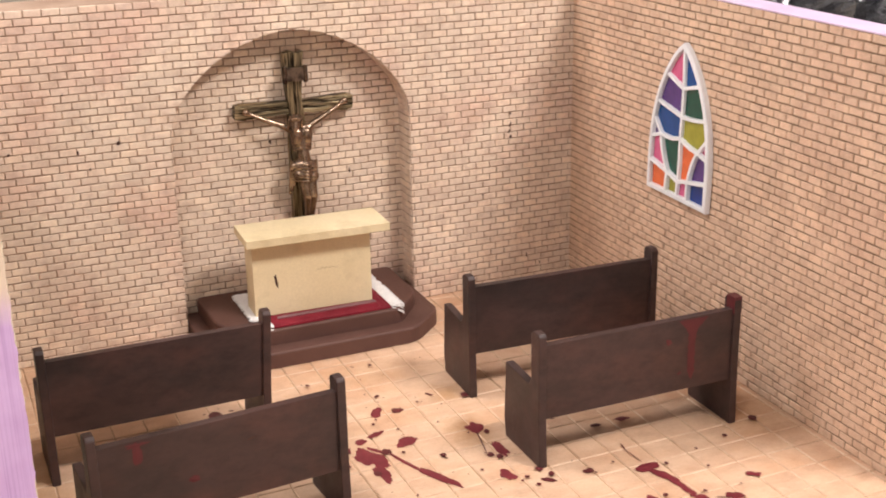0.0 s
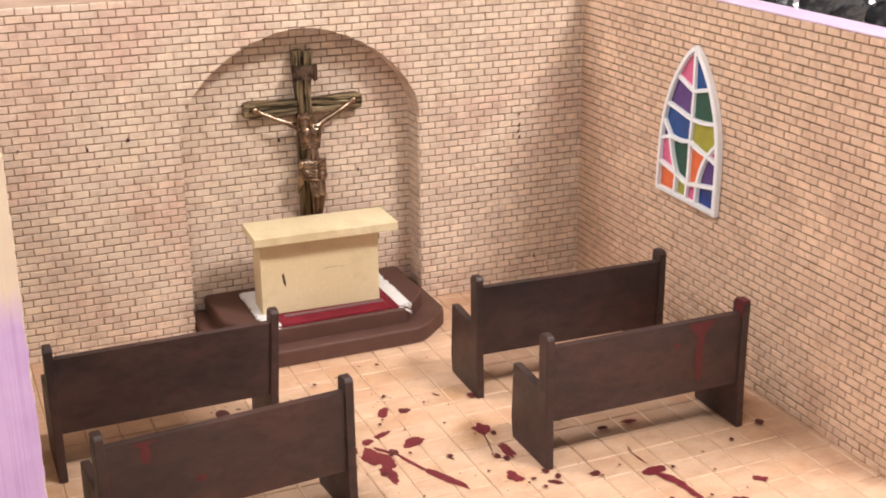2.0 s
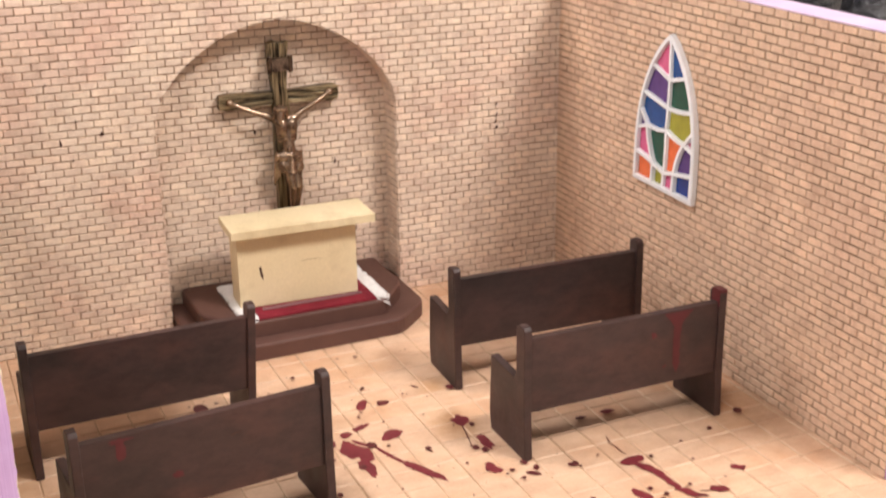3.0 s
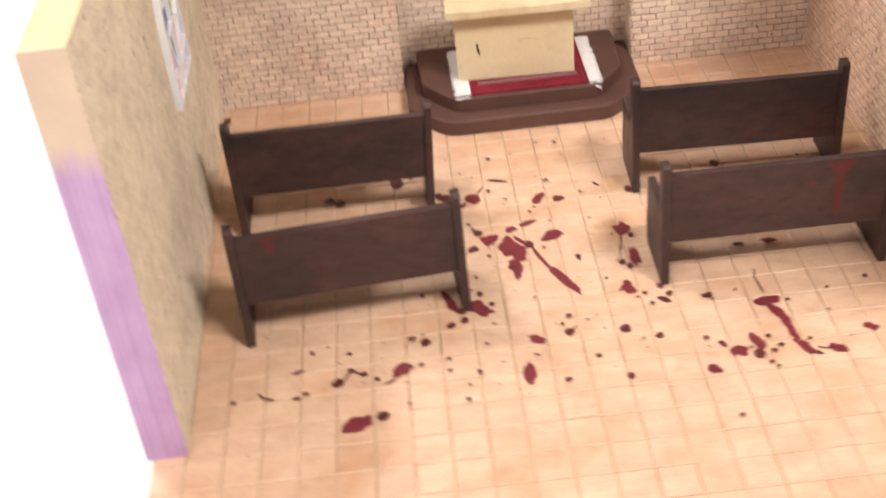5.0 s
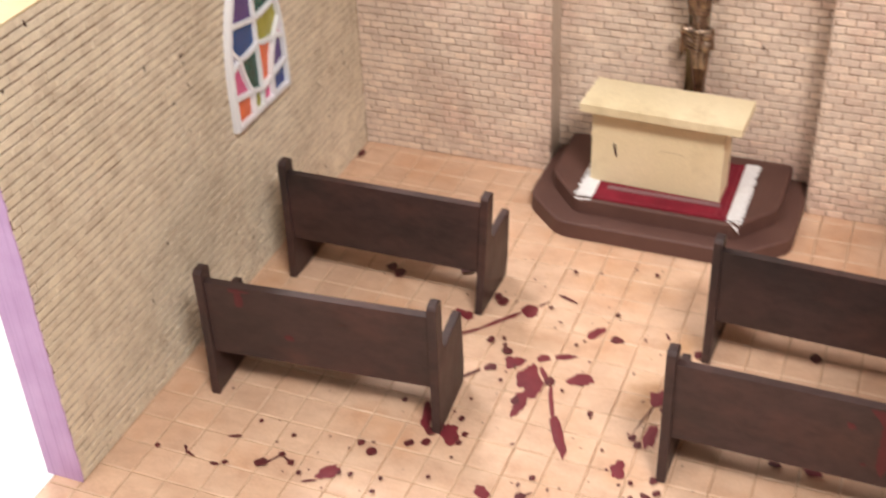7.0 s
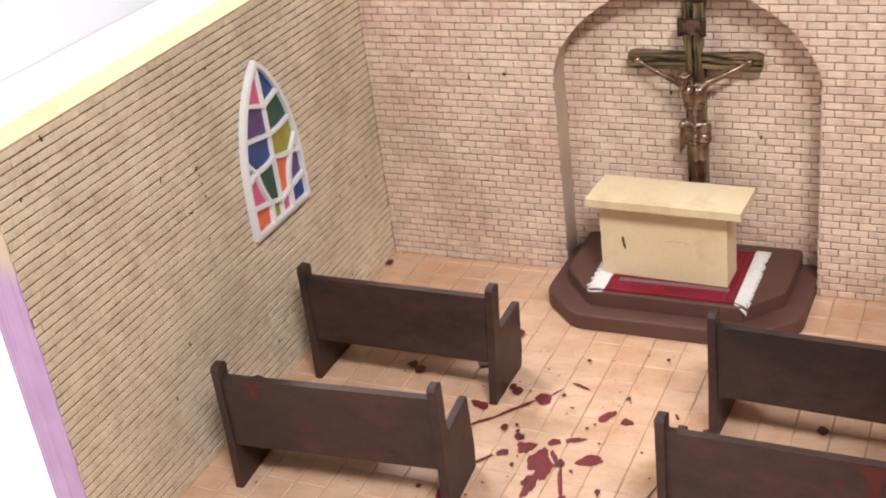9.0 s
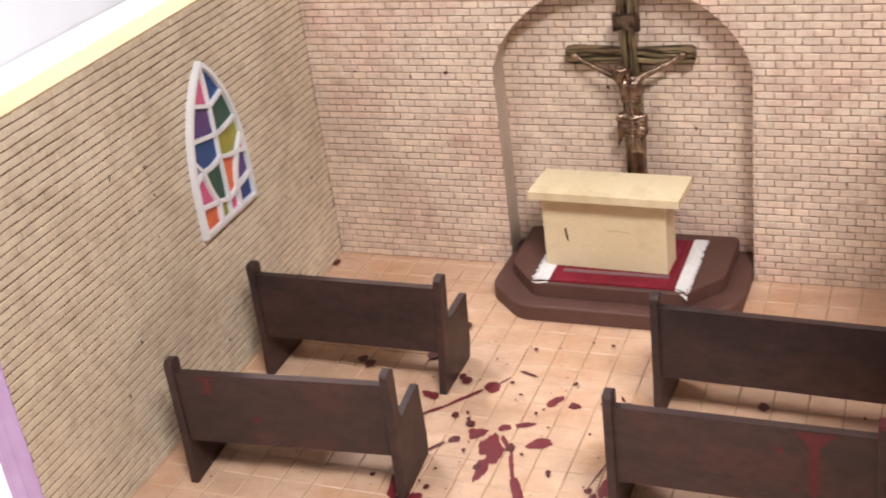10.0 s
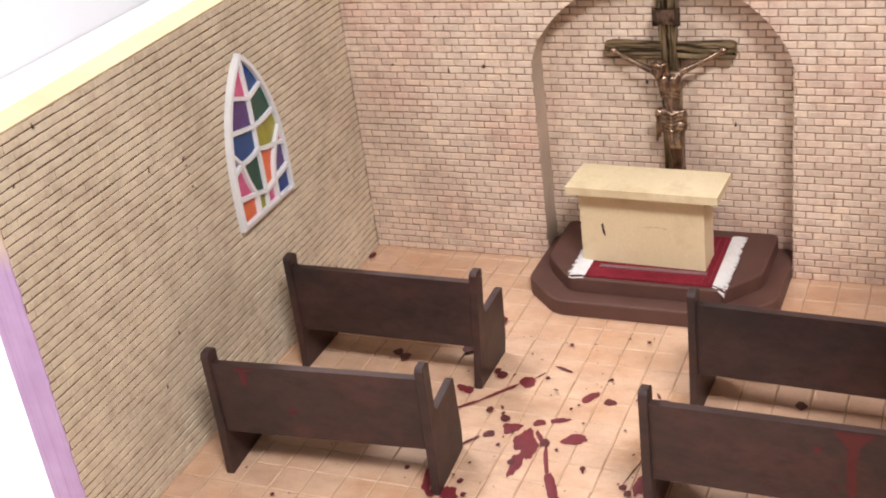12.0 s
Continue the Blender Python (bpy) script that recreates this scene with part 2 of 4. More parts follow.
def foam_material():
    """Lilac insulation foam with fine upright score lines, painted cream near the top."""
    m, nodes, links, bsdf = material("lilac_foam")
    n = noise_node(nodes, links, 30.0, 4.0, 0.6)
    lilac = ramp(nodes, links, n.outputs[0], [(0.3, (0.47, 0.29, 0.50)), (0.7, (0.56, 0.37, 0.59))])
    lines = noise_node(nodes, links, 90.0, 3.0, 0.6, (9.0, 1.0, 0.03))
    lilac = mixed(nodes, links, lilac, ramp(nodes, links, lines.outputs[0], [(0.35, (0.80, 0.76, 0.82)), (0.5, (1, 1, 1))]), 1.0, "MULTIPLY")
    sep = nodes.new("ShaderNodeSeparateXYZ")
    geo = nodes.new("ShaderNodeNewGeometry")
    links.new(geo.outputs["Position"], sep.inputs[0])
    jag = noise_node(nodes, links, 60.0, 4.0, 0.7, (1.0, 1.0, 0.4))
    add = nodes.new("ShaderNodeMath")
    add.operation = "MULTIPLY_ADD"
    add.inputs[1].default_value = 0.03
    links.new(jag.outputs[0], add.inputs[0])
    links.new(sep.outputs["Z"], add.inputs[2])
    rng = nodes.new("ShaderNodeMapRange")
    rng.inputs["From Min"].default_value, rng.inputs["From Max"].default_value = 0.236, 0.262
    links.new(add.outputs[0], rng.inputs["Value"])
    cream = ramp(nodes, links, n.outputs[0], [(0.3, (0.60, 0.45, 0.34)), (0.7, (0.68, 0.53, 0.38))])
    links.new(mixed(nodes, links, lilac, cream, rng.outputs[0]), bsdf.inputs["Base Color"])
    bsdf.inputs["Roughness"].default_value = 0.6
    bump(nodes, links, bsdf, lines.outputs[0], 0.4, 0.0008)
    return m


foam_mat = foam_material()
lilac_mat = varied("lilac_foam_edge", (0.66, 0.49, 0.69), (0.74, 0.58, 0.76), 30.0, 0.6)


def bronze_material(name, dark, light, scale, stretch, rough, relief=0.7, ridges=False):
    """Antiqued bronze in two mottled tones; with ridges, darker in the hollows and brighter on the ridges."""
    m, nodes, links, bsdf = material(name)
    n = noise_node(nodes, links, scale, 3.0, 0.55, stretch)
    n.inputs["Distortion"].default_value = 0.6
    tone = ramp(nodes, links, n.outputs[0], [(0.40, dark), (0.60, light)])
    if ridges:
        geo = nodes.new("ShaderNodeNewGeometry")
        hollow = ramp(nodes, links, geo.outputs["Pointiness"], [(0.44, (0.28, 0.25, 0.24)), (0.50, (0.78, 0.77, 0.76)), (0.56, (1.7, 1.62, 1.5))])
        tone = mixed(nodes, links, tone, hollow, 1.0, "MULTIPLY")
    links.new(tone, bsdf.inputs["Base Color"])
    bsdf.inputs["Metallic"].default_value = 0.9
    bsdf.inputs["Roughness"].default_value = rough
    bump(nodes, links, bsdf, n.outputs[0], relief, 0.0015)
    return m


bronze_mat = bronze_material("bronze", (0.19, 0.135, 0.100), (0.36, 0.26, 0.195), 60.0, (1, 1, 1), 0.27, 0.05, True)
plate_mat = bronze_material("dark_bronze", (0.05, 0.032, 0.024), (0.20, 0.135, 0.095), 90.0, (1, 1, 1), 0.32, 0.3)
beam_mat = bronze_material("bronze_wood_grain_beam", (0.022, 0.016, 0.011), (0.36, 0.28, 0.165), 80.0, (0.35, 2, 5.5), 0.42, 0.9)
upright_mat = bronze_material("bronze_wood_grain_upright", (0.022, 0.016, 0.011), (0.36, 0.28, 0.165), 80.0, (5.5, 2, 0.35), 0.42, 0.9)


def glass_material(name, colour):
    m, nodes, links, bsdf = material(name)
    n = noise_node(nodes, links, 120.0, 2.0, 0.5)
    c = ramp(nodes, links, n.outputs[0], [(0.3, tuple(v * 0.9 for v in colour)), (0.7, tuple(min(1, v * 1.1) for v in colour))])
    links.new(c, bsdf.inputs["Base Color"])
    bsdf.inputs["Roughness"].default_value = 0.22
    bsdf.inputs["Coat Weight"].default_value = 0.08
    bsdf.inputs["Coat Roughness"].default_value = 0.06
    return m


GLASS = {
    "pink": glass_material("pink_glass", (0.60, 0.11, 0.24)),
    "blue": glass_material("blue_glass", (0.0015, 0.055, 0.22)),
    "navy": glass_material("navy_glass", (0.004, 0.032, 0.20)),
    "purple": glass_material("purple_glass", (0.082, 0.038, 0.175)),
    "green": glass_material("green_glass", (0.004, 0.066, 0.045)),
    "olive": glass_material("olive_glass", (0.31, 0.29, 0.035)),
    "orange": glass_material("orange_glass", (0.70, 0.14, 0.045)),
}


def bag_material():
    m, nodes, links, bsdf = material("black_plastic_film")
    n = noise_node(nodes, links, 25.0, 6.0, 0.7)
    links.new(ramp(nodes, links, n.outputs[0], [(0.3, (0.012, 0.011, 0.014)), (0.7, (0.05, 0.048, 0.056))]), bsdf.inputs["Base Color"])
    bsdf.inputs["Roughness"].default_value = 0.26
    bsdf.inputs["Specular IOR Level"].default_value = 0.9
    bsdf.inputs["Coat Weight"].default_value = 1.0
    bsdf.inputs["Coat Roughness"].default_value = 0.08
    bump(nodes, links, bsdf, n.outputs[0], 0.5, 0.01)
    return m


bag_mat = bag_material()


# ---- mesh helpers ----
def part(name, bm, mat, parent=None, label="", smooth=False):
    """Links a bmesh, written in decimetres, as one mesh object."""
    me = bpy.data.meshes.new(name)
    bmesh.ops.scale(bm, vec=(D, D, D), verts=bm.verts)
    bm.normal_update()
    bm.to_mesh(me)
    bm.free()
    if smooth:
        me.polygons.foreach_set("use_smooth", [True] * len(me.polygons))
    me.materials.append(mat)
    ob = new(name, me)
    ob.parent = parent
    if label:
        tagged(ob, label)
    return ob


def thing(name, m, label, category, group="", kind=""):
    ob = new(name)
    ob.matrix_world = m
    return tagged(ob, label, category, group, kind)


def box(bm, x0, y0, z0, x1, y1, z1):
    v = [bm.verts.new((x, y, z)) for z in (z0, z1) for y in (y0, y1) for x in (x0, x1)]
    for f in ((0, 2, 3, 1), (4, 5, 7, 6), (0, 1, 5, 4), (2, 6, 7, 3), (0, 4, 6, 2), (1, 3, 7, 5)):
        bm.faces.new([v[i] for i in f])
    return v


def bevelled(bm, width, segments=2):
    edges = [e for e in bm.edges if len(e.link_faces) == 2 and e.calc_face_angle(0) > 0.5]
    bmesh.ops.bevel(bm, geom=edges, offset=width, segments=segments, profile=0.6, affect="EDGES", clamp_overlap=True)
    return bm


def prism(outline, lo, hi, axis="z"):
    """A solid from an outline in two axes, drawn out along the third."""
    bm = bmesh.new()
    put = {"z": lambda a, b, c: (a, b, c), "y": lambda a, b, c: (a, c, b), "x": lambda a, b, c: (c, a, b)}[axis]
    low = [bm.verts.new(put(a, b, lo)) for a, b in outline]
    high = [bm.verts.new(put(a, b, hi)) for a, b in outline]
    bm.faces.new(low[::-1])
    bm.faces.new(high)
    n = len(outline)
    for i in range(n):
        bm.faces.new((low[i], low[(i + 1) % n], high[(i + 1) % n], high[i]))
    bmesh.ops.recalc_face_normals(bm, faces=bm.faces)
    return bm


def rounded(points, radius, steps=4):
    """An outline with its corners rounded off."""
    out, n = [], len(points)
    for i in range(n):
        p, a, b = (Vector(points[k % n]) for k in (i, i - 1, i + 1))
        r = min(radius, (a - p).length * 0.45, (b - p).length * 0.45)
        s, e = p + (a - p).normalized() * r, p + (b - p).normalized() * r
        for k in range(steps + 1):
            t = k / steps
            out.append(tuple((1 - t) ** 2 * s + 2 * t * (1 - t) * p + t * t * e))
    return out


# ---- structure ----
LEFT_FRONT, LEFT_START, LEFT_BACK, RIGHT, BACK, NICHE, TOP = -0.028, 0.075, -0.105, 5.575, 4.695, 4.965, 3.03
FOAM, COURSE, LONG, JOINT, PROUD = 0.26, 0.0645, 0.1435, 0.0090, 0.009
ARCH_X, ARCH_HALF, SPRING, RISE, POWER = 2.765, 1.10, 1.85, 0.85, 1.75


def arch_half(v):
    """Half the niche's width at a height."""
    if v <= SPRING:
        return ARCH_HALF
    if v >= SPRING + RISE:
        return 0.0
    return ARCH_HALF * (1 - ((v - SPRING) / RISE) ** POWER) ** (1 / POWER)


def plain(name, bm, mat, label, category):
    return tagged(part(name, bm, mat), label, category, kind="structure")


# base slab under the floor, with the tiles' joint colour on top
bm = bmesh.new()
box(bm, -0.25, -2.2, -0.20, 5.84, 4.98, -0.009)
floor = plain("floor", bm, grout_mat, "peach square-tiled model floor with dark red paint splashes", "floor")

bm = bmesh.new()
box(bm, -8.98, -9.0, -0.6, 13.0, 24.0, -0.205)
tagged(table_top := part("table", bm, table_mat), "plain white table top under the model", "table")
for tx, ty in ((-8.4, -8.4), (12.4, -8.4), (-8.4, 23.4), (12.4, 23.4)):
    bm = bmesh.new()
    box(bm, tx - 0.3, ty - 0.3, -7.6, tx + 0.3, ty + 0.3, -0.6)
    part("leg", bm, table_mat, table_top)
bm = bmesh.new()
box(bm, -9.0, -22.0, -8.0, 25.0, 29.0, -7.6)
plain("ground", bm, beige_mat, "plain beige room floor", "floor")

# back wall: front sheet with an arched opening, niche sides, niche back
bm = bmesh.new()
N = 40
arc = [(ARCH_X - ARCH_HALF, 0.0)]
for i in range(N + 1):
    t = math.pi * (1 - i / N)
    c, s = math.cos(t), math.sin(t)
    arc.append((ARCH_X + ARCH_HALF * math.copysign(abs(c) ** (2 / POWER), c), SPRING + RISE * abs(s) ** (2 / POWER)))
arc.append((ARCH_X + ARCH_HALF, 0.0))


def quad(b, *pts):
    b.faces.new([b.verts.new(p) for p in pts])


x_left, x_right = LEFT_BACK - 0.02, RIGHT + 0.02
for (ya, flip) in ((BACK, False), (NICHE - 0.005, True)):
    quads = [((x_left, 0), (arc[0][0], 0), (arc[1][0], SPRING), (x_left, SPRING)),
             ((x_left, SPRING), (arc[1][0], SPRING), (arc[1][0], TOP), (x_left, TOP)),
             ((arc[-1][0], 0), (x_right, 0), (x_right, SPRING), (arc[-2][0], SPRING)),
             ((arc[-2][0], SPRING), (x_right, SPRING), (x_right, TOP), (arc[-2][0], TOP))]
    for a, b in zip(arc[1:-2], arc[2:-1]):
        quads.append((a, b, (b[0], TOP), (a[0], TOP)))
    for q in quads:
        quad(bm, *[(u, ya, v) for u, v in (q[::-1] if flip else q)])
for a, b in zip(arc, arc[1:]):
    quad(bm, (a[0], BACK, a[1]), (a[0], NICHE, a[1]), (b[0], NICHE, b[1]), (b[0], BACK, b[1]))
quad(bm, (x_left, BACK, TOP), (x_right, BACK, TOP), (x_right, NICHE, TOP), (x_left, NICHE, TOP))
bmesh.ops.remove_doubles(bm, verts=bm.verts, dist=0.0005)
bm.normal_update()
for f in bm.faces:
    c = f.calc_center_median()
    if abs(f.normal.y) < 0.3 and c.z < TOP - 0.1 and c.x < ARCH_X + 0.25:
        f.material_index = 1
wall_back = plain("wall_back", bm, back_joint_mat, "tan brick wall with an arched niche", "wall")
wall_back.data.materials.append(reveal_mat)

bm = bmesh.new()
box(bm, x_left, NICHE, 0.0, x_right, NICHE + FOAM, TOP)
wall_niche = plain("wall_niche", bm, back_joint_mat, "tan brick back of the arched niche", "wall")

# side walls: local x runs along the wall, local y is its thickness, z is up
LEFT_LEN = math.hypot(LEFT_FRONT - LEFT_BACK, BACK - LEFT_START)
LEFT_TURN = math.degrees(math.atan2(LEFT_FRONT - LEFT_BACK, BACK - LEFT_START))


def side_wall(name, m, length, label, front_mat, top_mat):
    bm = bmesh.new()
    box(bm, 0.0, -FOAM, 0.0, length, 0.0, TOP)
    ob = plain(name, bm, mortar_mat, label, "wall")
    ob.matrix_world = m
    bm = bmesh.new()
    box(bm, -0.012, -FOAM - 0.004, 0.002, -0.001, PROUD, TOP + 0.012)
    bmesh.ops.subdivide_edges(bm, edges=[e for e in bm.edges if abs(e.verts[0].co.z - e.verts[1].co.z) > 1], cuts=60)
    for v in bm.verts:
        if v.co.y > 0:
            v.co.y += 0.012 * noise.noise((v.co.z * 14, 3.1, 0.7)) - 0.004
    part("foam_end", bm, front_mat, ob, "lilac foam end face, cream paint at the top")
    bm = bmesh.new()
    box(bm, -0.001, -FOAM, TOP + 0.001, length, PROUD - 0.002, TOP + 0.012)
    part("top_edge", bm, top_mat, ob)
    return ob


M_LEFT = pose(LEFT_FRONT * D, LEFT_START * D, 0, 0, 0, 90 + LEFT_TURN) @ Matrix.Diagonal((1, -1, 1, 1))
M_RIGHT = pose(RIGHT * D, 0.0, 0, 0, 0, 90)
wall_left = side_wall("wall_left", M_LEFT, LEFT_LEN, "tan brick side wall with a stained-glass window", foam_mat, cream_edge_mat)
wall_right = side_wall("wall_right", M_RIGHT, BACK - 0.002, "tan brick side wall with a lilac foam top", foam_mat, lilac_mat)

# ---- the room round the model ----
bm = bmesh.new()
box(bm, -10.0, -22.0, -8.0, -9.0, 30.0, 22.0)
plain("wall_room_side", bm, room_wall_mat, "plain white room wall", "wall")
bm = bmesh.new()
box(bm, -9.0, 29.0, -8.0, 26.0, 30.0, 22.0)
plain("wall_room_back", bm, beige_mat, "plain beige room wall behind the model", "wall")
bm = bmesh.new()
box(bm, 25.0, -22.0, -8.0, 26.0, 28.9, 22.0)
plain("wall_room_right", bm, beige_mat, "plain beige room wall", "wall")
bm = bmesh.new()
box(bm, -9.0, -23.0, -8.0, 26.0, -22.0, 22.0)
plain("wall_room_front", bm, beige_mat, "plain beige room wall", "wall")
bm = bmesh.new()
box(bm, -10.0, -23.0, 22.1, 26.0, 30.0, 23.0)
plain("ceiling", bm, ceiling_mat, "plain pale grey ceiling", "ceiling")


# ---- pews ----
def pew(x, y, turn, label, wide=1.67, lean=0.0):
    """A pew, its rear left foot corner at x, y. Local y points to the altar."""
    root = thing("pew", pose(x * D, y * D, 0, 0, 0, turn), label, "pew", "pews of the chapel")
    thick = 0.062
    side = [(0.0, 0.0), (0.560, 0.0), (0.585, 0.16), (0.560, 0.615), (0.520, 0.618), (0.185, 0.600), (0.150, 0.66), (0.155, 1.005), (0.120, 1.03), (0.045, 1.03), (0.025, 1.005), (0.02, 0.40)]
    for x0 in (0.0, wide - thick):
        bm = prism(side, x0, x0 + thick, "x")
        bevelled(bm, 0.010, 2)
        if x0 > 0:
            for v in bm.verts:
                v.co.x += lean * (v.co.z / 1.03 - 1)
        part("end_panel", bm, pew_mat, root)
    bm = bmesh.new()
    box(bm, thick - 0.004, 0.045, 0.362, wide - thick + 0.004 - lean * 0.1, 0.105, 0.935)
    bevelled(bm, 0.007, 2)
    part("backrest", bm, pew_mat, root)
    bm = bmesh.new()
    box(bm, thick - 0.004, 0.10, 0.362, wide - thick + 0.004 - lean * 0.5, 0.53, 0.410)
    bevelled(bm, 0.008, 2)
    part("seat", bm, pew_mat, root)
    return root


L1 = pew(0.200, 2.520, 0.3, "dark brown painted wooden pew nearer the altar", lean=0.06)
L2 = pew(0.325, 1.100, 4.6, "dark brown wooden pew with a small red smear")
R1 = pew(3.452, 2.515, -2.4, "dark brown painted wooden pew beside the brick wall", 1.70)
R2 = pew(3.423, 1.280, -0.6, "dark brown wooden pew with red paint drips", 1.69)

# ---- altar platform ----
platform = thing("altar_platform", pose(2.76 * D, 4.3 * D, 0), "two-stepped brown altar platform with chamfered corners", "platform")


def step(name, outline, lo, hi, r):
    bm = prism([(a - 2.76, b - 4.3) for a, b in rounded(outline, r)], lo, hi)
    top = [e for e in bm.edges if all(abs(v.co.z - hi) < 1e-4 for v in e.verts)]
    bmesh.ops.bevel(bm, geom=top, offset=0.022, segments=3, profile=0.5, affect="EDGES")
    return part(name, bm, step_mat, platform)


step("lower_step", [(1.675, 4.955), (1.675, 4.08), (2.02, 3.735), (3.50, 3.735), (3.845, 4.06), (3.855, 4.955)], 0.002, 0.145, 0.10)
step("upper_step", [(1.80, 4.955), (1.825, 4.25), (2.11, 3.905), (3.41, 3.89), (3.69, 4.23), (3.71, 4.955)], 0.14, 0.285, 0.07)

# rug with fringes, on the platform
rug = thing("rug", pose(2.795 * D, 4.37 * D, 0.287 * D), "dark red woven rug with white cotton fringes", "rug")
bm = bmesh.new()
box(bm, -0.545, -0.445, 0.0, 0.545, 0.42, 0.014)
bmesh.ops.subdivide_edges(bm, edges=bm.edges[:], cuts=14, use_grid_fill=True)
for v in bm.verts:
    if v.co.z > 0.007:
        v.co.z += 0.003 * noise.noise((v.co.x * 9, v.co.y * 9, 1.0))
part("woven_field", bm, rug_mat, rug)
bm = bmesh.new()
box(bm, -0.46, -0.285, 0.0165, 0.46, -0.235, 0.019)
for k in range(30):
    u = -0.455 + k * 0.0305
    for v in (-0.284, -0.258):
        box(bm, u, v, 0.0188, u + 0.019, v + 0.018, 0.0232)
part("woven_band", bm, rug_band_mat, rug, "grey and red patterned woven band")
bm = bmesh.new()
for k in range(34):
    u = -0.475 + k * 0.0285
    box(bm, u, -0.318, 0.0165, u + 0.010, -0.308, 0.0205)
    box(bm, u, -0.425, 0.0165, u + 0.008, -0.418, 0.0195)
for k in range(26):
    v = -0.40 + k * 0.03
    for u in (0.50, 0.44):
        box(bm, u, v, 0.0165, u + 0.010, v + 0.012, 0.0205)
part("woven_knots", bm, knot_mat, rug, "rows of small pink knots")


def fringe(name, x0, x1, seed):
    """Cotton strands side by side, ragged at the ends and hanging a little at the front."""
    rnd = random.Random(seed)
    bm = bmesh.new()
    n = 95
    for k in range(n):
        y = -0.445 + 0.87 * k / (n - 1) + rnd.uniform(-0.006, 0.006)
        sgn = 1 if x1 > x0 else -1
        reach = abs(x1 - x0) * rnd.uniform(0.86, 1.10)
        ends, base = [], None
        for i in range(5):
            t = i / 4
            xx = x0 + sgn * reach * t
            yy = y + rnd.uniform(-0.008, 0.008) * t - (0.20 if sgn > 0 else 0.04) * t * max(0, -y - 0.25)
            hang = max(0, -0.43 - yy)
            zz = 0.010 + 0.010 * math.sin(t * 3.0) + rnd.uniform(-0.002, 0.002) - 1.2 * hang
            r = 0.0115 * (1 - 0.25 * t)
            ring = [bm.verts.new((xx, yy + r * math.cos(a), zz + 0.7 * r * math.sin(a))) for a in (0.5, 1.57, 2.64, 3.9, 5.5)]
            if base:
                for q in range(5):
                    bm.faces.new((base[q], base[(q + 1) % 5], ring[(q + 1) % 5], ring[q]))
            base = ring
        bm.faces.new(base)
    bmesh.ops.recalc_face_normals(bm, faces=bm.faces)
    part(name, bm, fringe_mat, rug, "white cotton fringe", smooth=True)


fringe("fringe", -0.54, -0.69, 3)
fringe("fringe", 0.54, 0.66, 4)

# altar
altar = thing("altar", pose(2.705 * D, 4.31 * D, 0.306 * D, 0, 0, -2.2), "cream painted block altar with an overhanging top", "altar")
bm = bmesh.new()
box(bm, -0.535, -0.14, 0.0, 0.535, 0.15, 0.684)
bevelled(bm, 0.010, 2)
part("body", bm, altar_mat, altar)
bm = bmesh.new()
box(bm, -0.602, -0.275, 0.684, 0.680, 0.215, 0.752)
bevelled(bm, 0.012, 2)
part("altar_top", bm, altar_mat, altar)


def blob(bm, cx, cy, z, length, wide, turn, seed, ragged=0.22, n=20, to=lambda a, b, c: (a, b, c)):
    """A flat, slightly domed patch with an uneven edge."""
    a0 = radians(turn)
    mid = bm.verts.new(to(cx, cy, z + 0.0025))
    ring = []
    for k in range(n):
        a = 2 * math.pi * k / n
        q = 1 + ragged * 2.0 * noise.noise((math.cos(a) * 1.3 + seed * 3.7, math.sin(a) * 1.3, seed * 1.9)) + ragged * 0.6 * noise.noise((math.cos(a) * 4 + seed, math.sin(a) * 4, seed)) + max(0.0, noise.noise((math.cos(a) * 9 + seed, math.sin(a) * 9, seed * 2)) - 0.22) * ragged * 1.3
        u, w = 0.5 * length * q * math.cos(a), 0.5 * wide * q * math.sin(a)
        ring.append(bm.verts.new(to(cx + u * math.cos(a0) - w * math.sin(a0), cy + u * math.sin(a0) + w * math.cos(a0), z)))
    for k in range(n):
        bm.faces.new((mid, ring[k], ring[(k + 1) % n]))


# paint marks on the altar and the pews
bm = bmesh.new()
blob(bm, -0.335, 0.312, -0.1385, 0.115, 0.024, -80, 4, to=lambda a, b, c: (a, -0.141 - (c + 0.1385), b))
part("paint_mark", bm, mark_mat, altar, "dark brown paint mark")
bm = bmesh.new()
for k in range(14):
    u = 0.03 + 0.014 * k
    blob(bm, u, 0.372 - 0.035 * (k / 13 - 0.5) ** 2 + 0.004 * math.sin(k * 1.9), -0.1385, 0.024, 0.0045 if k % 5 else 0.002, 6 - k, 20 + k, 0.3, 8, to=lambda a, b, c: (a, -0.1405 - (c + 0.1385) * 0.4, b))
part("scratch", bm, scratch_mat, altar, "thin brown scratch")


def drip(root, u, lengths, tops, seed):
    """Red paint run down the rear of a pew's backrest."""
    lay = [0.0]

    def run(cu, cv, long, wide, a, k, ragged):
        bm = bmesh.new()
        lay[0] += 0.0006
        blob(bm, cu, cv, lay[0], long, wide, a, k, ragged, 18, lambda p, q, c: (p, 0.0435 - c, q))
        bmesh.ops.recalc_face_normals(bm, faces=bm.faces)
        part("paint_drip", bm, drip_mat, root, "thin dark red paint drip")

    for du, long, wide in lengths:
        run(u + du, 0.918 - long / 2, long, wide, 90, seed + du * 7, 0.12)
    for du, up, long, wide, a in tops:
        run(u + du, up, long, wide, a, seed + du * 3, 0.3)


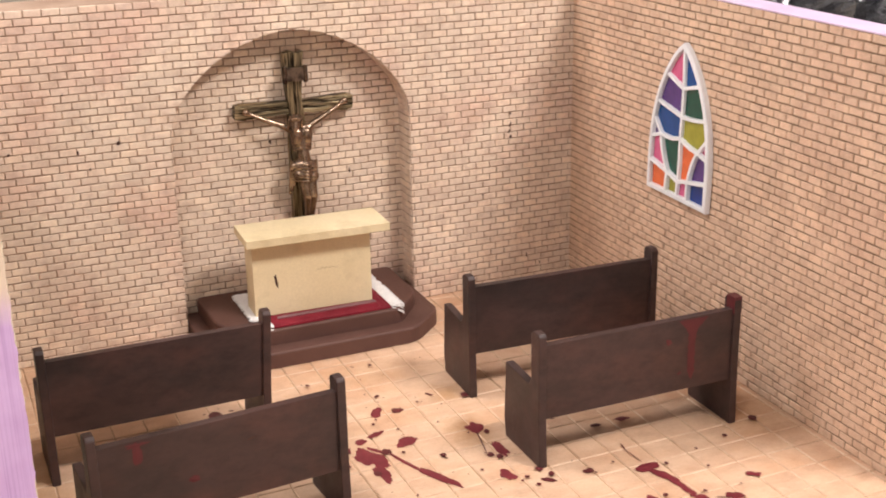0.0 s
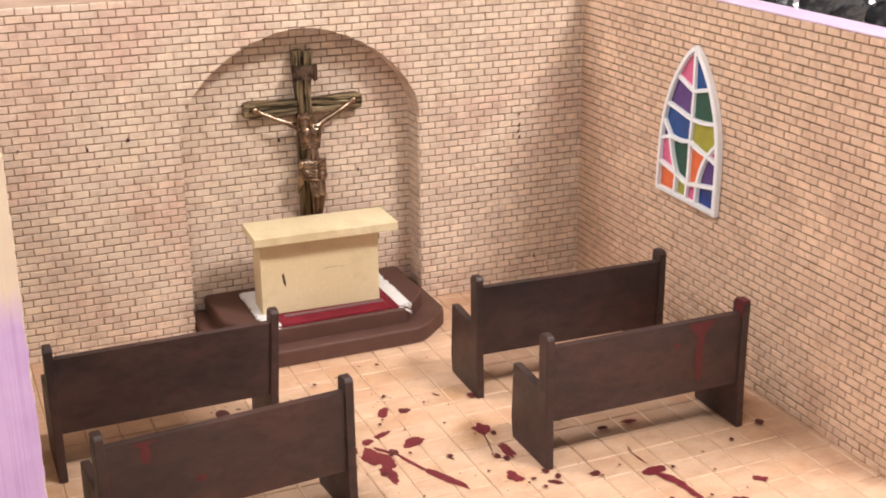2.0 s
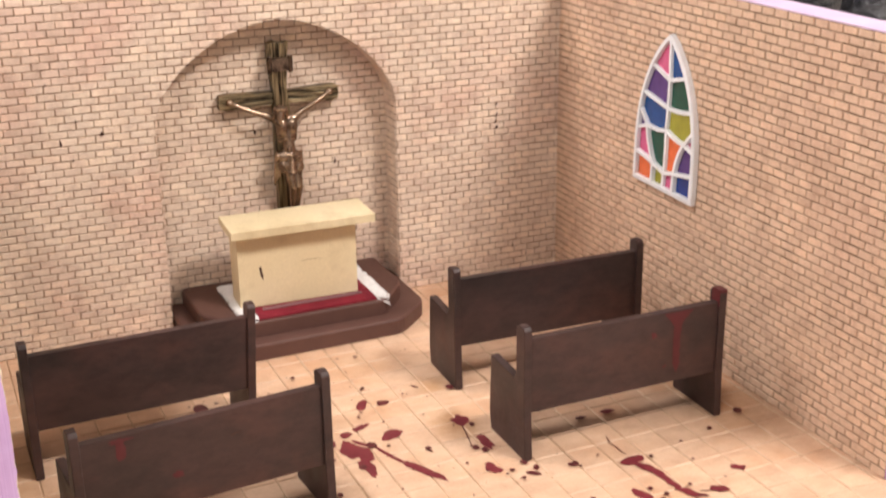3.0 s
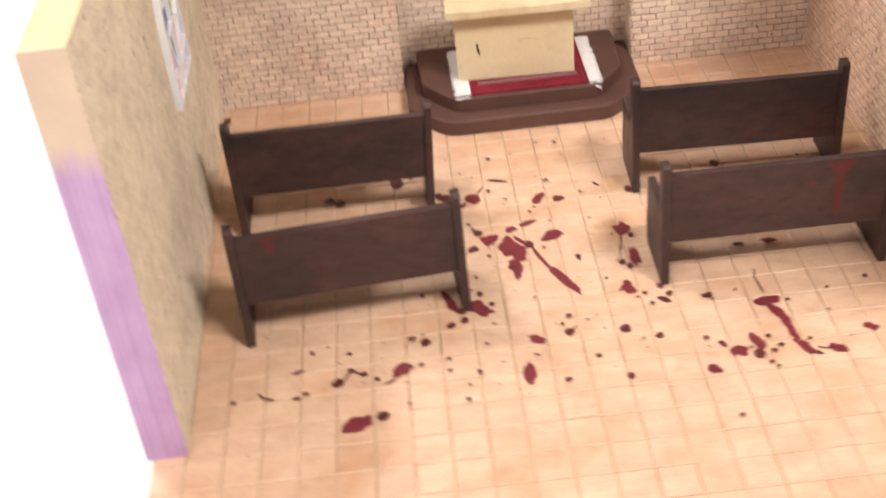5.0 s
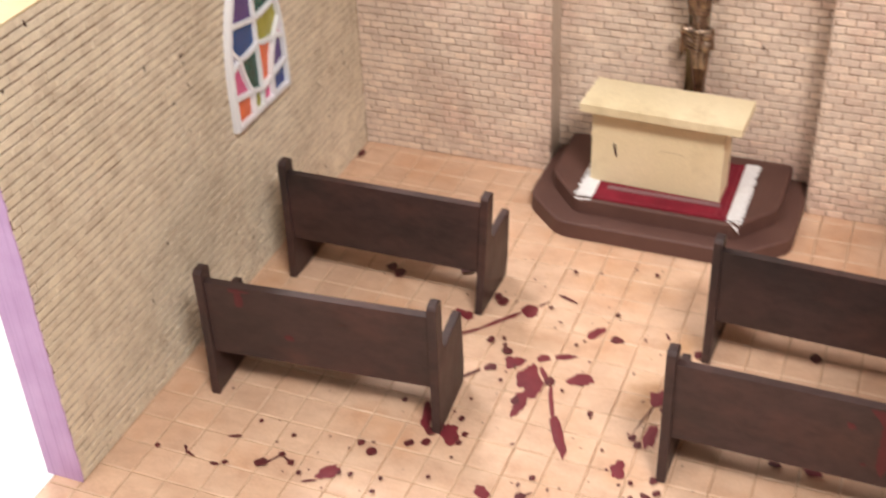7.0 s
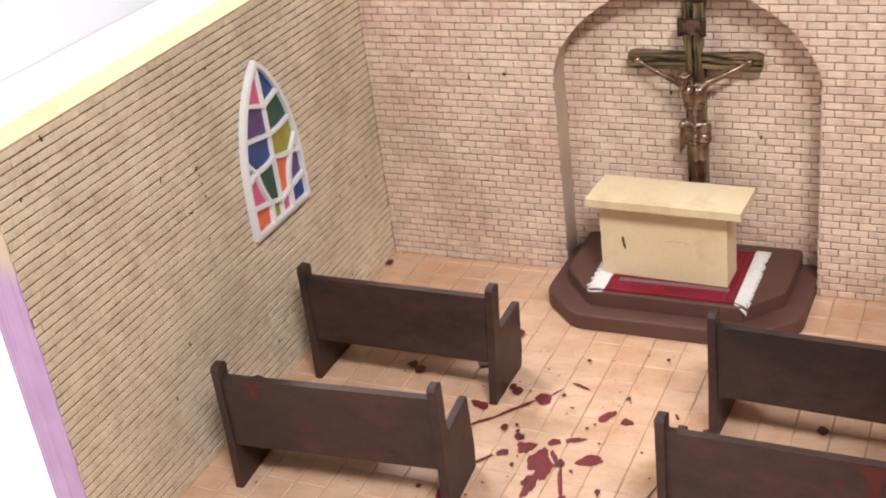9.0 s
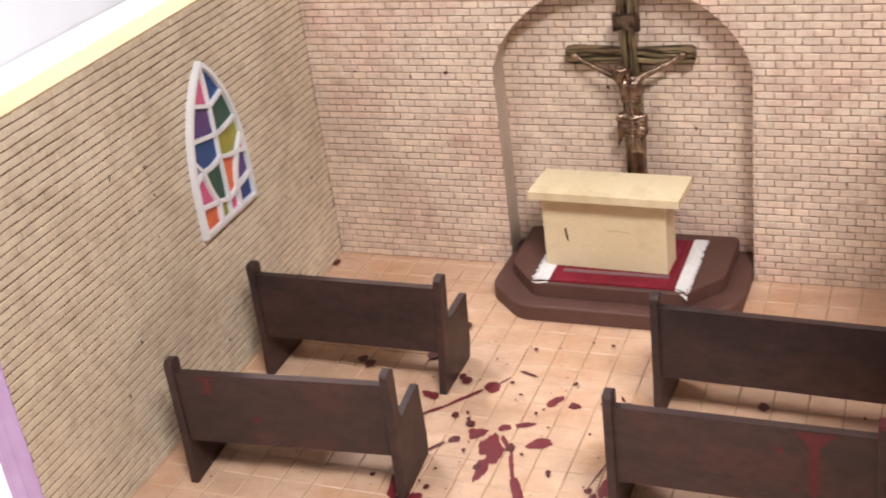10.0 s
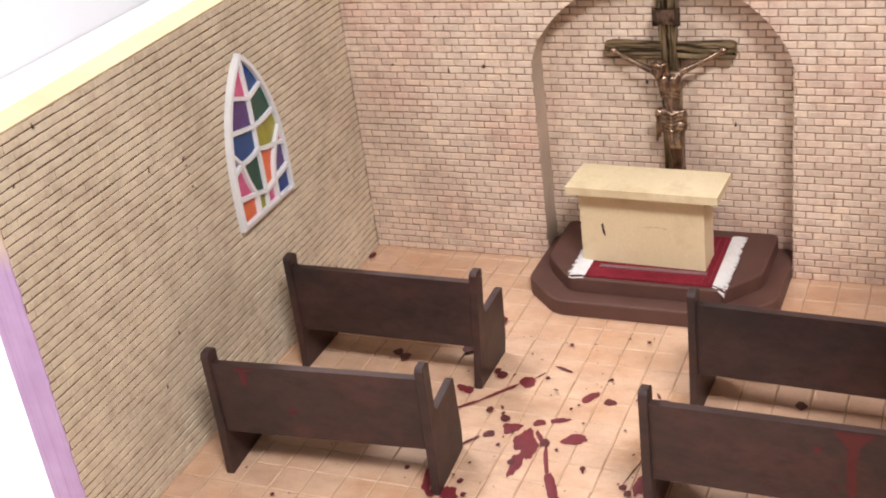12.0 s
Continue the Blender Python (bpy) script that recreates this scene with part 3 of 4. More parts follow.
bm = bmesh.new()
left, right, n = [], [], 28
for i in range(n + 1):
    d = 0.49 * i / n
    half = (0.031 + 0.095 * math.exp(-(d / 0.062) ** 1.6)) * min(1.0, ((0.49 - d) / 0.09) ** 0.6 + 0.02)
    mid = 1.285 - 0.010 * math.sin(d * 6)
    left.append(bm.verts.new((mid - half - 0.010 * noise.noise((d * 30, 1.0, 2.0)), 0.0420, 0.922 - d)))
    right.append(bm.verts.new((mid + half + 0.010 * noise.noise((d * 30, 5.0, 2.0)), 0.0420, 0.922 - d)))
for i in range(n):
    bm.faces.new((left[i], left[i + 1], right[i + 1], right[i]))
bmesh.ops.recalc_face_normals(bm, faces=bm.faces)
if sum(f.normal.y for f in bm.faces) > 0:
    bmesh.ops.reverse_faces(bm, faces=bm.faces)
part("paint_drip", bm, drip_mat, R2, "thin dark red paint drip")
drip(R2, 1.278, [], [(-0.20, 0.77, 0.055, 0.045, 0), (-0.10, 0.50, 0.035, 0.03, 40)], 2)
drip(L2, 0.30, [(0.0, 0.15, 0.06)], [(0.0, 0.905, 0.14, 0.025, 0), (0.34, 0.58, 0.05, 0.07, 70)], 5)
bm = bmesh.new()
blob(bm, 1.02, 0.76, 0.0, 0.07, 0.012, 10, 8, to=lambda a, b, c: (a, 0.0435 - c, b))
bmesh.ops.recalc_face_normals(bm, faces=bm.faces)
part("paint_mark", bm, mark_mat, L2, "dark speck")
bm = bmesh.new()
box(bm, 1.625, 0.028, 0.90, 1.692, 0.122, 1.0325)
bevelled(bm, 0.012, 2)
part("paint_smear", bm, drip_mat, R2, "red paint on the post top")


# ---- crucifix ----
crucifix = thing("crucifix", pose(2.83 * D, 4.958 * D, 0.62 * D), "antique bronze crucifix with wood-grain beams, on the wall", "crucifix")


def plank(name, outline, y0, y1, mat, seed):
    bm = prism(outline, y0, y1, "y")
    bmesh.ops.triangulate(bm, faces=[f for f in bm.faces if len(f.verts) > 4])
    bmesh.ops.subdivide_edges(bm, edges=bm.edges[:], cuts=3, use_grid_fill=True)
    for v in bm.verts:
        v.co += Vector((noise.noise((v.co.z * 9, v.co.x * 9, seed)), noise.noise((v.co.x * 14, v.co.z * 14, seed + 4)), noise.noise((v.co.x * 8, v.co.y * 8, seed + 9)))) * 0.007
    bmesh.ops.recalc_face_normals(bm, faces=bm.faces)
    return part(name, bm, mat, crucifix)


plank("upright", [(-0.070, 0.02), (0.085, 0.02), (0.085, 0.7), (0.072, 1.25), (0.055, 1.42), (0.070, 1.62), (0.085, 1.86), (0.03, 1.845), (-0.03, 1.865), (-0.095, 1.85), (-0.09, 1.62), (-0.065, 1.42), (-0.07, 1.25), (-0.075, 0.7)], -0.125, -0.03, upright_mat, 2)
plank("beam", [(-0.56, 1.30), (-0.50, 1.285), (-0.1, 1.305), (0.1, 1.30), (0.48, 1.285), (0.54, 1.295), (0.545, 1.41), (0.5, 1.43), (0.1, 1.415), (-0.1, 1.415), (-0.5, 1.43), (-0.555, 1.42)], -0.105, -0.02, beam_mat, 7)
bm = bmesh.new()
box(bm, -0.095, -0.165, 1.605, 0.085, -0.125, 1.725)
bevelled(bm, 0.012, 2)
part("scroll_plate", bm, plate_mat, crucifix, "bronze scroll plate")
for sx in (-0.10, 0.09):
    bm = bmesh.new()
    bmesh.ops.create_cone(bm, cap_ends=True, segments=14, radius1=0.022, radius2=0.022, depth=0.15, matrix=Matrix.Translation((sx, -0.155, 1.665)))
    bevelled(bm, 0.006, 2)
    part("scroll_roll", bm, plate_mat, crucifix, "rolled bronze edge", smooth=True)


def limb(bm, a, b, ra, rb, n=12):
    """A rounded length from a to b: a tapered tube with domed ends."""
    a, b = Vector(a), Vector(b)
    d = (b - a).normalized()
    u = d.orthogonal().normalized()
    w = d.cross(u)
    stops = [(a - d * ra * math.cos(k), ra * math.sin(k)) for k in (0.25, 0.6, 1.0, 1.57)]
    stops += [(b + d * rb * math.cos(k), rb * math.sin(k)) for k in (1.57, 1.0, 0.6, 0.25)]
    rings = [[bm.verts.new(p + (u * math.cos(t) + w * math.sin(t)) * r) for t in (2 * math.pi * i / n for i in range(n))] for p, r in stops]
    bm.faces.new(rings[0][::-1])
    bm.faces.new(rings[-1])
    for lo, hi in zip(rings, rings[1:]):
        for i in range(n):
            bm.faces.new((lo[i], lo[(i + 1) % n], hi[(i + 1) % n], hi[i]))


bm = bmesh.new()
for hand, elbow, joint in (((-0.455, -0.135, 1.355), (-0.30, -0.160, 1.280), (-0.115, -0.180, 1.200)), ((0.435, -0.135, 1.365), (0.29, -0.160, 1.290), (0.115, -0.180, 1.205))):
    limb(bm, hand, elbow, 0.016, 0.024)
    limb(bm, elbow, joint, 0.021, 0.032)
    limb(bm, (hand[0] * 1.03, -0.128, hand[2] + 0.008), (hand[0] * 0.97, -0.130, hand[2] - 0.006), 0.036, 0.026)
limb(bm, (-0.085, -0.185, 1.180), (0.090, -0.185, 1.180), 0.040, 0.040)
# chest, ribs and belly
limb(bm, (-0.035, -0.200, 1.140), (-0.030, -0.195, 1.085), 0.060, 0.056)
limb(bm, (0.055, -0.200, 1.140), (0.055, -0.195, 1.085), 0.060, 0.056)
for k in range(3):
    z = 1.065 - 0.032 * k
    limb(bm, (-0.066 + 0.006 * k, -0.190, z - 0.012), (-0.012, -0.232, z + 0.010), 0.020, 0.011)
    limb(bm, (0.092 - 0.004 * k, -0.190, z - 0.012), (0.036, -0.232, z + 0.010), 0.020, 0.011)
limb(bm, (0.010, -0.180, 1.08), (0.022, -0.185, 0.95), 0.062, 0.056)
limb(bm, (0.022, -0.195, 0.95), (0.030, -0.185, 0.85), 0.056, 0.068)
# legs, knees together, one foot over the other
limb(bm, (0.005, -0.180, 0.80), (0.032, -0.225, 0.55), 0.060, 0.044)
limb(bm, (0.072, -0.180, 0.80), (0.082, -0.225, 0.56), 0.060, 0.044)
limb(bm, (0.032, -0.225, 0.55), (0.044, -0.150, 0.26), 0.042, 0.028)
limb(bm, (0.086, -0.225, 0.56), (0.062, -0.150, 0.26), 0.042, 0.028)
limb(bm, (0.040, -0.150, 0.26), (0.045, -0.175, 0.17), 0.026, 0.022)
# head bowed to one side, with hair, beard and a plaited crown
limb(bm, (-0.062, -0.262, 1.225), (-0.050, -0.250, 1.285), 0.040, 0.050)
limb(bm, (-0.040, -0.215, 1.225), (0.0, -0.195, 1.175), 0.034, 0.036)
limb(bm, (-0.066, -0.285, 1.205), (-0.066, -0.275, 1.168), 0.022, 0.013)
for k in range(6):
    a = -1.7 + 0.68 * k
    limb(bm, (-0.050 + 0.050 * math.sin(a), -0.245 + 0.030 * math.cos(a), 1.300), (-0.055 + 0.066 * math.sin(a), -0.235 + 0.030 * math.cos(a), 1.205), 0.020, 0.012, 8)
for k in range(10):
    a, b = 2 * math.pi * k / 10, 2 * math.pi * (k + 1.2) / 10
    limb(bm, (-0.050 + 0.054 * math.cos(a), -0.250 + 0.054 * math.sin(a), 1.292 + 0.012 * (k % 2)), (-0.050 + 0.054 * math.cos(b), -0.250 + 0.054 * math.sin(b), 1.304 - 0.012 * (k % 2)), 0.012, 0.012, 8)
# loincloth: hips, slanting folds, a knot and a hanging end
limb(bm, (-0.030, -0.185, 0.84), (0.085, -0.185, 0.82), 0.064, 0.068)
limb(bm, (-0.020, -0.195, 0.76), (0.090, -0.195, 0.73), 0.066, 0.066)
for k in range(6):
    z = 0.885 - 0.036 * k
    limb(bm, (-0.088, -0.190, z), (0.030, -0.262 - 0.002 * k, z - 0.030 + 0.006 * k), 0.011, 0.013, 8)
    limb(bm, (0.030, -0.262 - 0.002 * k, z - 0.030 + 0.006 * k), (0.142, -0.195, z - 0.012 + 0.004 * k), 0.013, 0.011, 8)
limb(bm, (-0.085, -0.215, 0.855), (-0.100, -0.205, 0.825), 0.030, 0.026)
for k in range(3):
    limb(bm, (-0.100 + 0.016 * k, -0.190 - 0.012 * k, 0.84), (-0.118 + 0.022 * k, -0.165 - 0.01 * k, 0.58 + 0.04 * k), 0.017, 0.012, 8)
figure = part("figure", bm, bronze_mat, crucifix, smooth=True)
rm = figure.modifiers.new("joined", "REMESH")
rm.mode, rm.voxel_size, rm.use_smooth_shade = "VOXEL", 0.0006, True
sm = figure.modifiers.new("softened", "SMOOTH")
sm.factor, sm.iterations = 0.5, 5


# ---- stained-glass windows ----
def window_half(b):
    return 0.5 if b < 0.20 else 0.5 * (1 - ((b - 0.20) / 0.80) ** 2.4) ** 0.82


def stained_window(name, m, label, wide, high):
    """A pointed-arch window. Local x is to the viewer's right, z up, y into the wall."""
    root = tagged(new(name), label, "window", kind="structure")
    root.matrix_world = m
    P = lambda a, b: ((a - 0.5) * wide, b * high)
    n = 26
    outer = [P(0.0, 0.0), P(1.0, 0.0)]
    outer += [P(0.5 + window_half(k / n), k / n) for k in range(4, n)] + [P(0.5, 1.0)]
    outer += [P(0.5 - window_half(k / n), k / n) for k in range(n - 1, 3, -1)]
    inner = []
    for k in range(len(outer)):
        p, q, s = (Vector(outer[i % len(outer)]) for i in (k, k - 1, k + 1))
        d1, d2 = (p - q).normalized(), (s - p).normalized()
        nn = Vector((-(d1.y + d2.y), d1.x + d2.x)).normalized()
        inner.append(p + nn * 0.043 / max(0.55, nn.dot(Vector((-d1.y, d1.x)))))
    bm = bmesh.new()
    c = len(outer)
    rings = []
    for pts, y in ((outer, 0.0), (outer, -0.050), (inner, -0.055), (inner, -0.012)):
        rings.append([bm.verts.new((p[0], y, p[1])) for p in pts])
    for r, q in zip(rings, rings[1:]):
        for k in range(c):
            bm.faces.new((r[k], r[(k + 1) % c], q[(k + 1) % c], q[k]))
    bmesh.ops.recalc_face_normals(bm, faces=bm.faces)
    edges = [e for e in bm.edges if all(v.co.y < -0.045 for v in e.verts) and e.calc_face_angle(0) > 0.9]
    bmesh.ops.bevel(bm, geom=edges, offset=0.006, segments=2, affect="EDGES")
    part("window_frame", bm, white_mat, root, "white plastic frame")
    tip, j1, j2, j3, low, foot = (0.5, 0.98), (0.52, 0.717), (0.52, 0.54), (0.512, 0.40), (0.512, 0.122), (0.50, 0.02)
    la, ra, lb, rb, lc, rc = (0.20, 0.785), (0.80, 0.765), (0.06, 0.592), (0.93, 0.57), (0.02, 0.485), (0.98, 0.455)
    k1, k2, k3, k4 = (0.195, 0.385), (0.81, 0.355), (0.335, 0.155), (0.685, 0.147)
    ld, rd, le, re, lf, rf = (0.02, 0.345), (0.98, 0.325), (0.02, 0.195), (0.98, 0.18), (0.02, 0.02), (0.98, 0.02)
    f1, f2 = (0.32, 0.02), (0.68, 0.02)
    panes = [("pink", (la, j1, tip)), ("blue", (j1, ra, (0.70, 0.9), tip)), ("purple", (lb, j2, j1, la)), ("green", (j2, rb, ra, j1)),
             ("blue", (lc, k1, j3, j2, lb)), ("olive", (j3, k2, rc, rb, j2)), ("purple", (ld, k1, lc)), ("pink", (le, k3, k1, ld)),
             ("green", (k3, low, j3, k1)), ("orange", (low, k4, k2, j3)), ("purple", (k4, re, rd, k2)), ("pink", (k2, rd, rc)),
             ("orange", (lf, f1, k3, le)), ("olive", (f1, foot, low, k3)), ("pink", (foot, f2, k4, low)), ("navy", (f2, rf, re, k4))]
    for colour, pts in panes:
        bm = bmesh.new()
        clip = []
        for a, b in pts:
            h = window_half(min(b, 0.985)) - 0.02
            clip.append(P(min(max(a, 0.5 - h), 0.5 + h), b))
        bm = prism(clip, -0.016, -0.004, "y")
        part("pane", bm, GLASS[colour], root, colour + " glass pane")
    bars = [((0.5, 0.96), j1, 0.0), (j1, j2, 0.0), (j2, j3, 0.0), (j3, low, 0.01), (low, foot, 0.0), (la, j1, 0.0), (ra, j1, 0.0), (lb, j2, 0.0), (rb, j2, 0.02),
            (lc, k1, 0.0), (k1, j3, -0.03), (ld, k1, 0.0), (j3, k2, -0.02), (k2, rd, 0.0), (rc, k2, 0.0), (k1, k3, -0.03), (le, k3, 0.0), (k3, low, 0.0), (k2, k4, -0.03), (low, k4, 0.0), (k4, re, 0.0), (k3, f1, 0.0), (k4, f2, 0.0)]
    for turn, (a, b, bow) in enumerate(bars):
        pa, pb = Vector(P(*a)), Vector(P(*b))
        for p in (pa, pb):
            h = (window_half(min(p.y / high, 0.99)) * wide) - 0.02
            p.x = min(max(p.x, -h), h)
        side = Vector((-(pb - pa).y, (pb - pa).x)).normalized()
        bm = bmesh.new()
        prev = None
        for i in range(7):
            t = i / 6
            q = pa.lerp(pb, t) + side * (bow * 2.4 * t * (1 - t))
            s = [bm.verts.new((q.x + side.x * w, y, q.y + side.y * w)) for w, y in ((-0.0172, -0.012), (-0.0142, -0.040 - 0.0006 * turn), (0.0142, -0.040 - 0.0006 * turn), (0.0172, -0.012))]
            if prev:
                for u in range(3):
                    bm.faces.new((prev[u], s[u], s[u + 1], prev[u + 1]))
            prev = s
        bmesh.ops.recalc_face_normals(bm, faces=bm.faces)
        if sum(f.normal.y * f.calc_area() for f in bm.faces) > 0:
            bmesh.ops.reverse_faces(bm, faces=bm.faces)
        part("glazing_bar", bm, white_mat, root)
    return root


LEAN = (LEFT_FRONT - LEFT_BACK) / (BACK - LEFT_START)
stained_window("window_1", pose((LEFT_FRONT - LEAN * (2.862 - LEFT_START) + PROUD) * D, 2.862 * D, 1.290 * D, 0, 0, 90 + LEFT_TURN), "white pointed window with multicoloured stained-glass panes, on tan bricks", 0.85, 1.335)
stained_window("window_2", pose((RIGHT - PROUD) * D, 2.808 * D, 1.305 * D, 0, 1.2, -90), "white pointed window with multicoloured glossy panes, on the side wall", 0.88, 1.345)

# ---- plastic bag beyond the wall ----
bm = bmesh.new()
bmesh.ops.create_icosphere(bm, subdivisions=6, radius=1.0)
for v in bm.verts:
    p = v.co.copy()
    fold = 0.0
    for rate, amount in ((2.3, 0.30), (5.5, 0.20), (11.0, 0.13), (19.0, 0.08), (30.0, 0.045)):
        fold += amount * abs(noise.noise(p * rate + Vector((rate, 1, 7))))
    p *= 1.10 - fold
    v.co = Vector((p.x * 1.5, p.y * 2.7, max(p.z * 1.75, -1.5)))
bag = part("plastic_bag", bm, bag_mat, None)
bag.location = Vector((8.6, 5.7, 1.30)) * D
tagged(bag, "crumpled shiny black plastic bag on the table", "plastic bag")

# ---- paint on the floor ----
FLAT = 0.0005
drops = bmesh.new()
count = [0]


def splash(x, y, length, wide, turn):
    count[0] += 1
    bm = bmesh.new()
    blob(bm, 0, 0, 0.0, length * 1.03, wide * 1.04, turn, count[0] * 0.73, 0.26, 64)
    ob = part("paint_splash", bm, paint_mat)
    ob.location = (x * D, y * D, (FLAT + 0.0025 + 0.00015 * count[0]) * D)
    tagged(ob, "dark red paint splash dried on the floor tiles", "paint splash", "paint splashes on the floor")


def drop(x, y, length, wide, turn):
    count[0] += 1
    blob(drops, x, y, FLAT + 0.003 + 0.00012 * count[0], length * 1.1, max(wide, 0.009) * 1.1, turn, count[0] * 0.41, 0.18, 18)


splash(2.377, 1.957, 0.317, 0.151, -77)
splash(2.384, 1.704, 0.291, 0.086, -84)
drop(2.359, 1.716, 0.066, 0.079, -4)
splash(2.457, 2.036, 0.188, 0.037, -53)
splash(2.592, 1.763, 0.383, 0.034, -70)
splash(2.728, 1.467, 0.368, 0.081, -62)
splash(2.214, 2.098, 0.136, 0.12, 14)
splash(2.399, 2.202, 0.1, 0.075, 17)
splash(2.547, 2.27, 0.144, 0.052, 22)
splash(2.707, 2.059, 0.17, 0.12, 32)
splash(2.67, 2.596, 0.164, 0.067, 59)
drop(2.837, 2.568, 0.086, 0.067, -11)
splash(2.141, 2.698, 0.125, 0.131, 17)
drop(2.202, 2.804, 0.113, 0.015, 59)
splash(3.272, 2.042, 0.117, 0.14, -7)
drop(3.216, 1.81, 0.354, 0.008, -102)
splash(3.294, 1.657, 0.214, 0.072, -91)
splash(3.181, 1.297, 0.171, 0.086, -78)
drop(3.408, 1.112, 0.107, 0.048, -44)
splash(2.426, 0.824, 0.124, 0.088, -44)
drop(2.709, 0.911, 0.048, 0.013, 42)
splash(2.33, 0.482, 0.185, 0.091, -93)
splash(2.048, 1.254, 0.181, 0.119, -58)
splash(1.836, 1.36, 0.266, 0.071, -69)
drop(2.071, 1.989, 0.085, 0.066, 16)
drop(3.176, 2.718, 0.072, 0.019, -63)
drop(2.395, 2.918, 0.109, 0.017, -26)
drop(2.869, 1.737, 0.076, 0.018, -72)
splash(4.130, 0.965, 0.150, 0.095, 8)
splash(4.175, 0.820, 0.22, 0.070, -68)
splash(4.205, 0.630, 0.25, 0.060, -82)
splash(4.247, 0.435, 0.20, 0.068, -61)
drop(4.30, 0.37, 0.10, 0.035, -35)
splash(3.791, 0.467, 0.119, 0.104, -8)
splash(3.948, 0.532, 0.172, 0.077, -84)
drop(3.701, 0.558, 0.077, 0.04, -60)
splash(3.582, 0.318, 0.098, 0.072, -52)
drop(3.724, 1.101, 0.078, 0.058, 9)
splash(4.46, 0.383, 0.112, 0.074, -22)
splash(4.755, 0.56, 0.093, 0.065, -43)
drop(4.127, 1.289, 0.105, 0.009, -102)
drop(4.125, 1.151, 0.175, 0.007, -85)
drop(4.361, 0.402, 0.087, 0.01, -25)
splash(1.12, 0.172, 0.202, 0.137, 22)
drop(1.045, 0.653, 0.099, 0.014, 58)
splash(1.435, 0.66, 0.161, 0.109, 54)
drop(1.352, 0.554, 0.097, 0.022, 26)
drop(0.704, 0.766, 0.084, 0.024, 20)
drop(0.442, 0.562, 0.05, 0.016, -48)
drop(0.496, 0.52, 0.082, 0.021, -19)
drop(0.702, 0.492, 0.062, 0.029, 1)
drop(1.143, 0.675, 0.078, 0.013, -29)
splash(1.776, 2.303, 0.264, 0.029, 45)
splash(1.971, 2.522, 0.323, 0.036, 51)
drop(1.961, 1.873, 0.185, 0.027, 52)
splash(1.686, 2.5, 0.142, 0.095, -14)
drop(2.359, 2.926, 0.153, 0.027, -20)
drop(2.515, 1.972, 0.063, 0.079, -11)
drop(3.192, 1.61, 0.048, 0.059, -11)
drop(3.24, 1.552, 0.048, 0.059, -11)
drop(3.319, 1.943, 0.04, 0.052, -12)
drop(3.46, 1.17, 0.038, 0.045, -11)
drop(3.413, 1.272, 0.047, 0.056, -11)
drop(3.063, 0.832, 0.069, 0.079, -10)
drop(3.292, 0.716, 0.048, 0.056, -11)
drop(2.666, 0.867, 0.057, 0.066, -10)
drop(2.688, 1.045, 0.037, 0.044, -9)
drop(2.832, 0.58, 0.036, 0.041, -10)
drop(3.014, 0.34, 0.051, 0.056, -10)
drop(2.582, 0.37, 0.043, 0.047, -11)
drop(1.933, 1.128, 0.055, 0.064, -10)
drop(1.92, 1.236, 0.064, 0.075, -10)
drop(1.827, 1.081, 0.055, 0.063, -10)
drop(1.63, 0.92, 0.054, 0.061, -10)
drop(2.071, 1.414, 0.039, 0.046, -10)
drop(2.136, 1.191, 0.037, 0.044, -9)
drop(2.146, 1.28, 0.039, 0.045, -10)
drop(2.138, 2.19, 0.051, 0.064, -11)
drop(2.09, 2.252, 0.028, 0.035, -10)
drop(2.763, 2.846, 0.025, 0.032, -12)
drop(2.272, 2.779, 0.03, 0.038, -12)
drop(3.03, 2.624, 0.018, 0.025, -13)
drop(3.043, 2.236, 0.018, 0.024, -13)
drop(3.038, 1.429, 0.021, 0.026, -11)
drop(3.312, 1.078, 0.028, 0.035, -10)
drop(3.282, 1.206, 0.03, 0.035, -12)
drop(2.142, 1.047, 0.021, 0.024, -8)
drop(2.062, 0.837, 0.02, 0.023, -9)
drop(1.784, 0.715, 0.02, 0.022, -11)
drop(1.785, 0.6, 0.02, 0.022, -11)
drop(1.992, 0.55, 0.028, 0.031, -10)
drop(1.582, 0.689, 0.024, 0.027, -9)
drop(2.577, 2.411, 0.023, 0.03, -10)
drop(2.62, 2.473, 0.019, 0.024, -12)
drop(2.72, 2.256, 0.018, 0.024, -9)
drop(2.624, 1.905, 0.022, 0.028, -10)
drop(2.19, 1.87, 0.026, 0.033, -11)
drop(2.064, 1.622, 0.017, 0.021, -10)
drop(3.424, 2.577, 0.056, 0.076, -12)
drop(1.636, 1.466, 0.04, 0.046, -10)
drop(3.924, 0.41, 0.073, 0.085, -9)
drop(3.883, 0.479, 0.023, 0.027, -10)
drop(3.605, 0.633, 0.033, 0.039, -11)
drop(4.274, 0.944, 0.027, 0.033, -10)
drop(4.9, 1.112, 0.031, 0.039, -9)
drop(4.525, 0.786, 0.021, 0.026, -8)
drop(4.592, 1.036, 0.021, 0.026, -8)
drop(3.936, 1.122, 0.018, 0.023, -9)
drop(4.026, 0.578, 0.034, 0.038, -10)
drop(4.029, 0.421, 0.036, 0.04, -10)
drop(4.09, 0.473, 0.033, 0.037, -11)
drop(3.978, 0.31, 0.029, 0.033, -10)
drop(4.014, 0.264, 0.025, 0.03, -11)
drop(3.65, -0.154, 0.03, 0.033, -9)
drop(3.456, 1.168, 0.041, 0.049, -11)
drop(4.303, 0.506, 0.026, 0.031, -11)
drop(4.584, 0.484, 0.014, 0.017, -8)
drop(3.75, 1.044, 0.018, 0.023, -9)
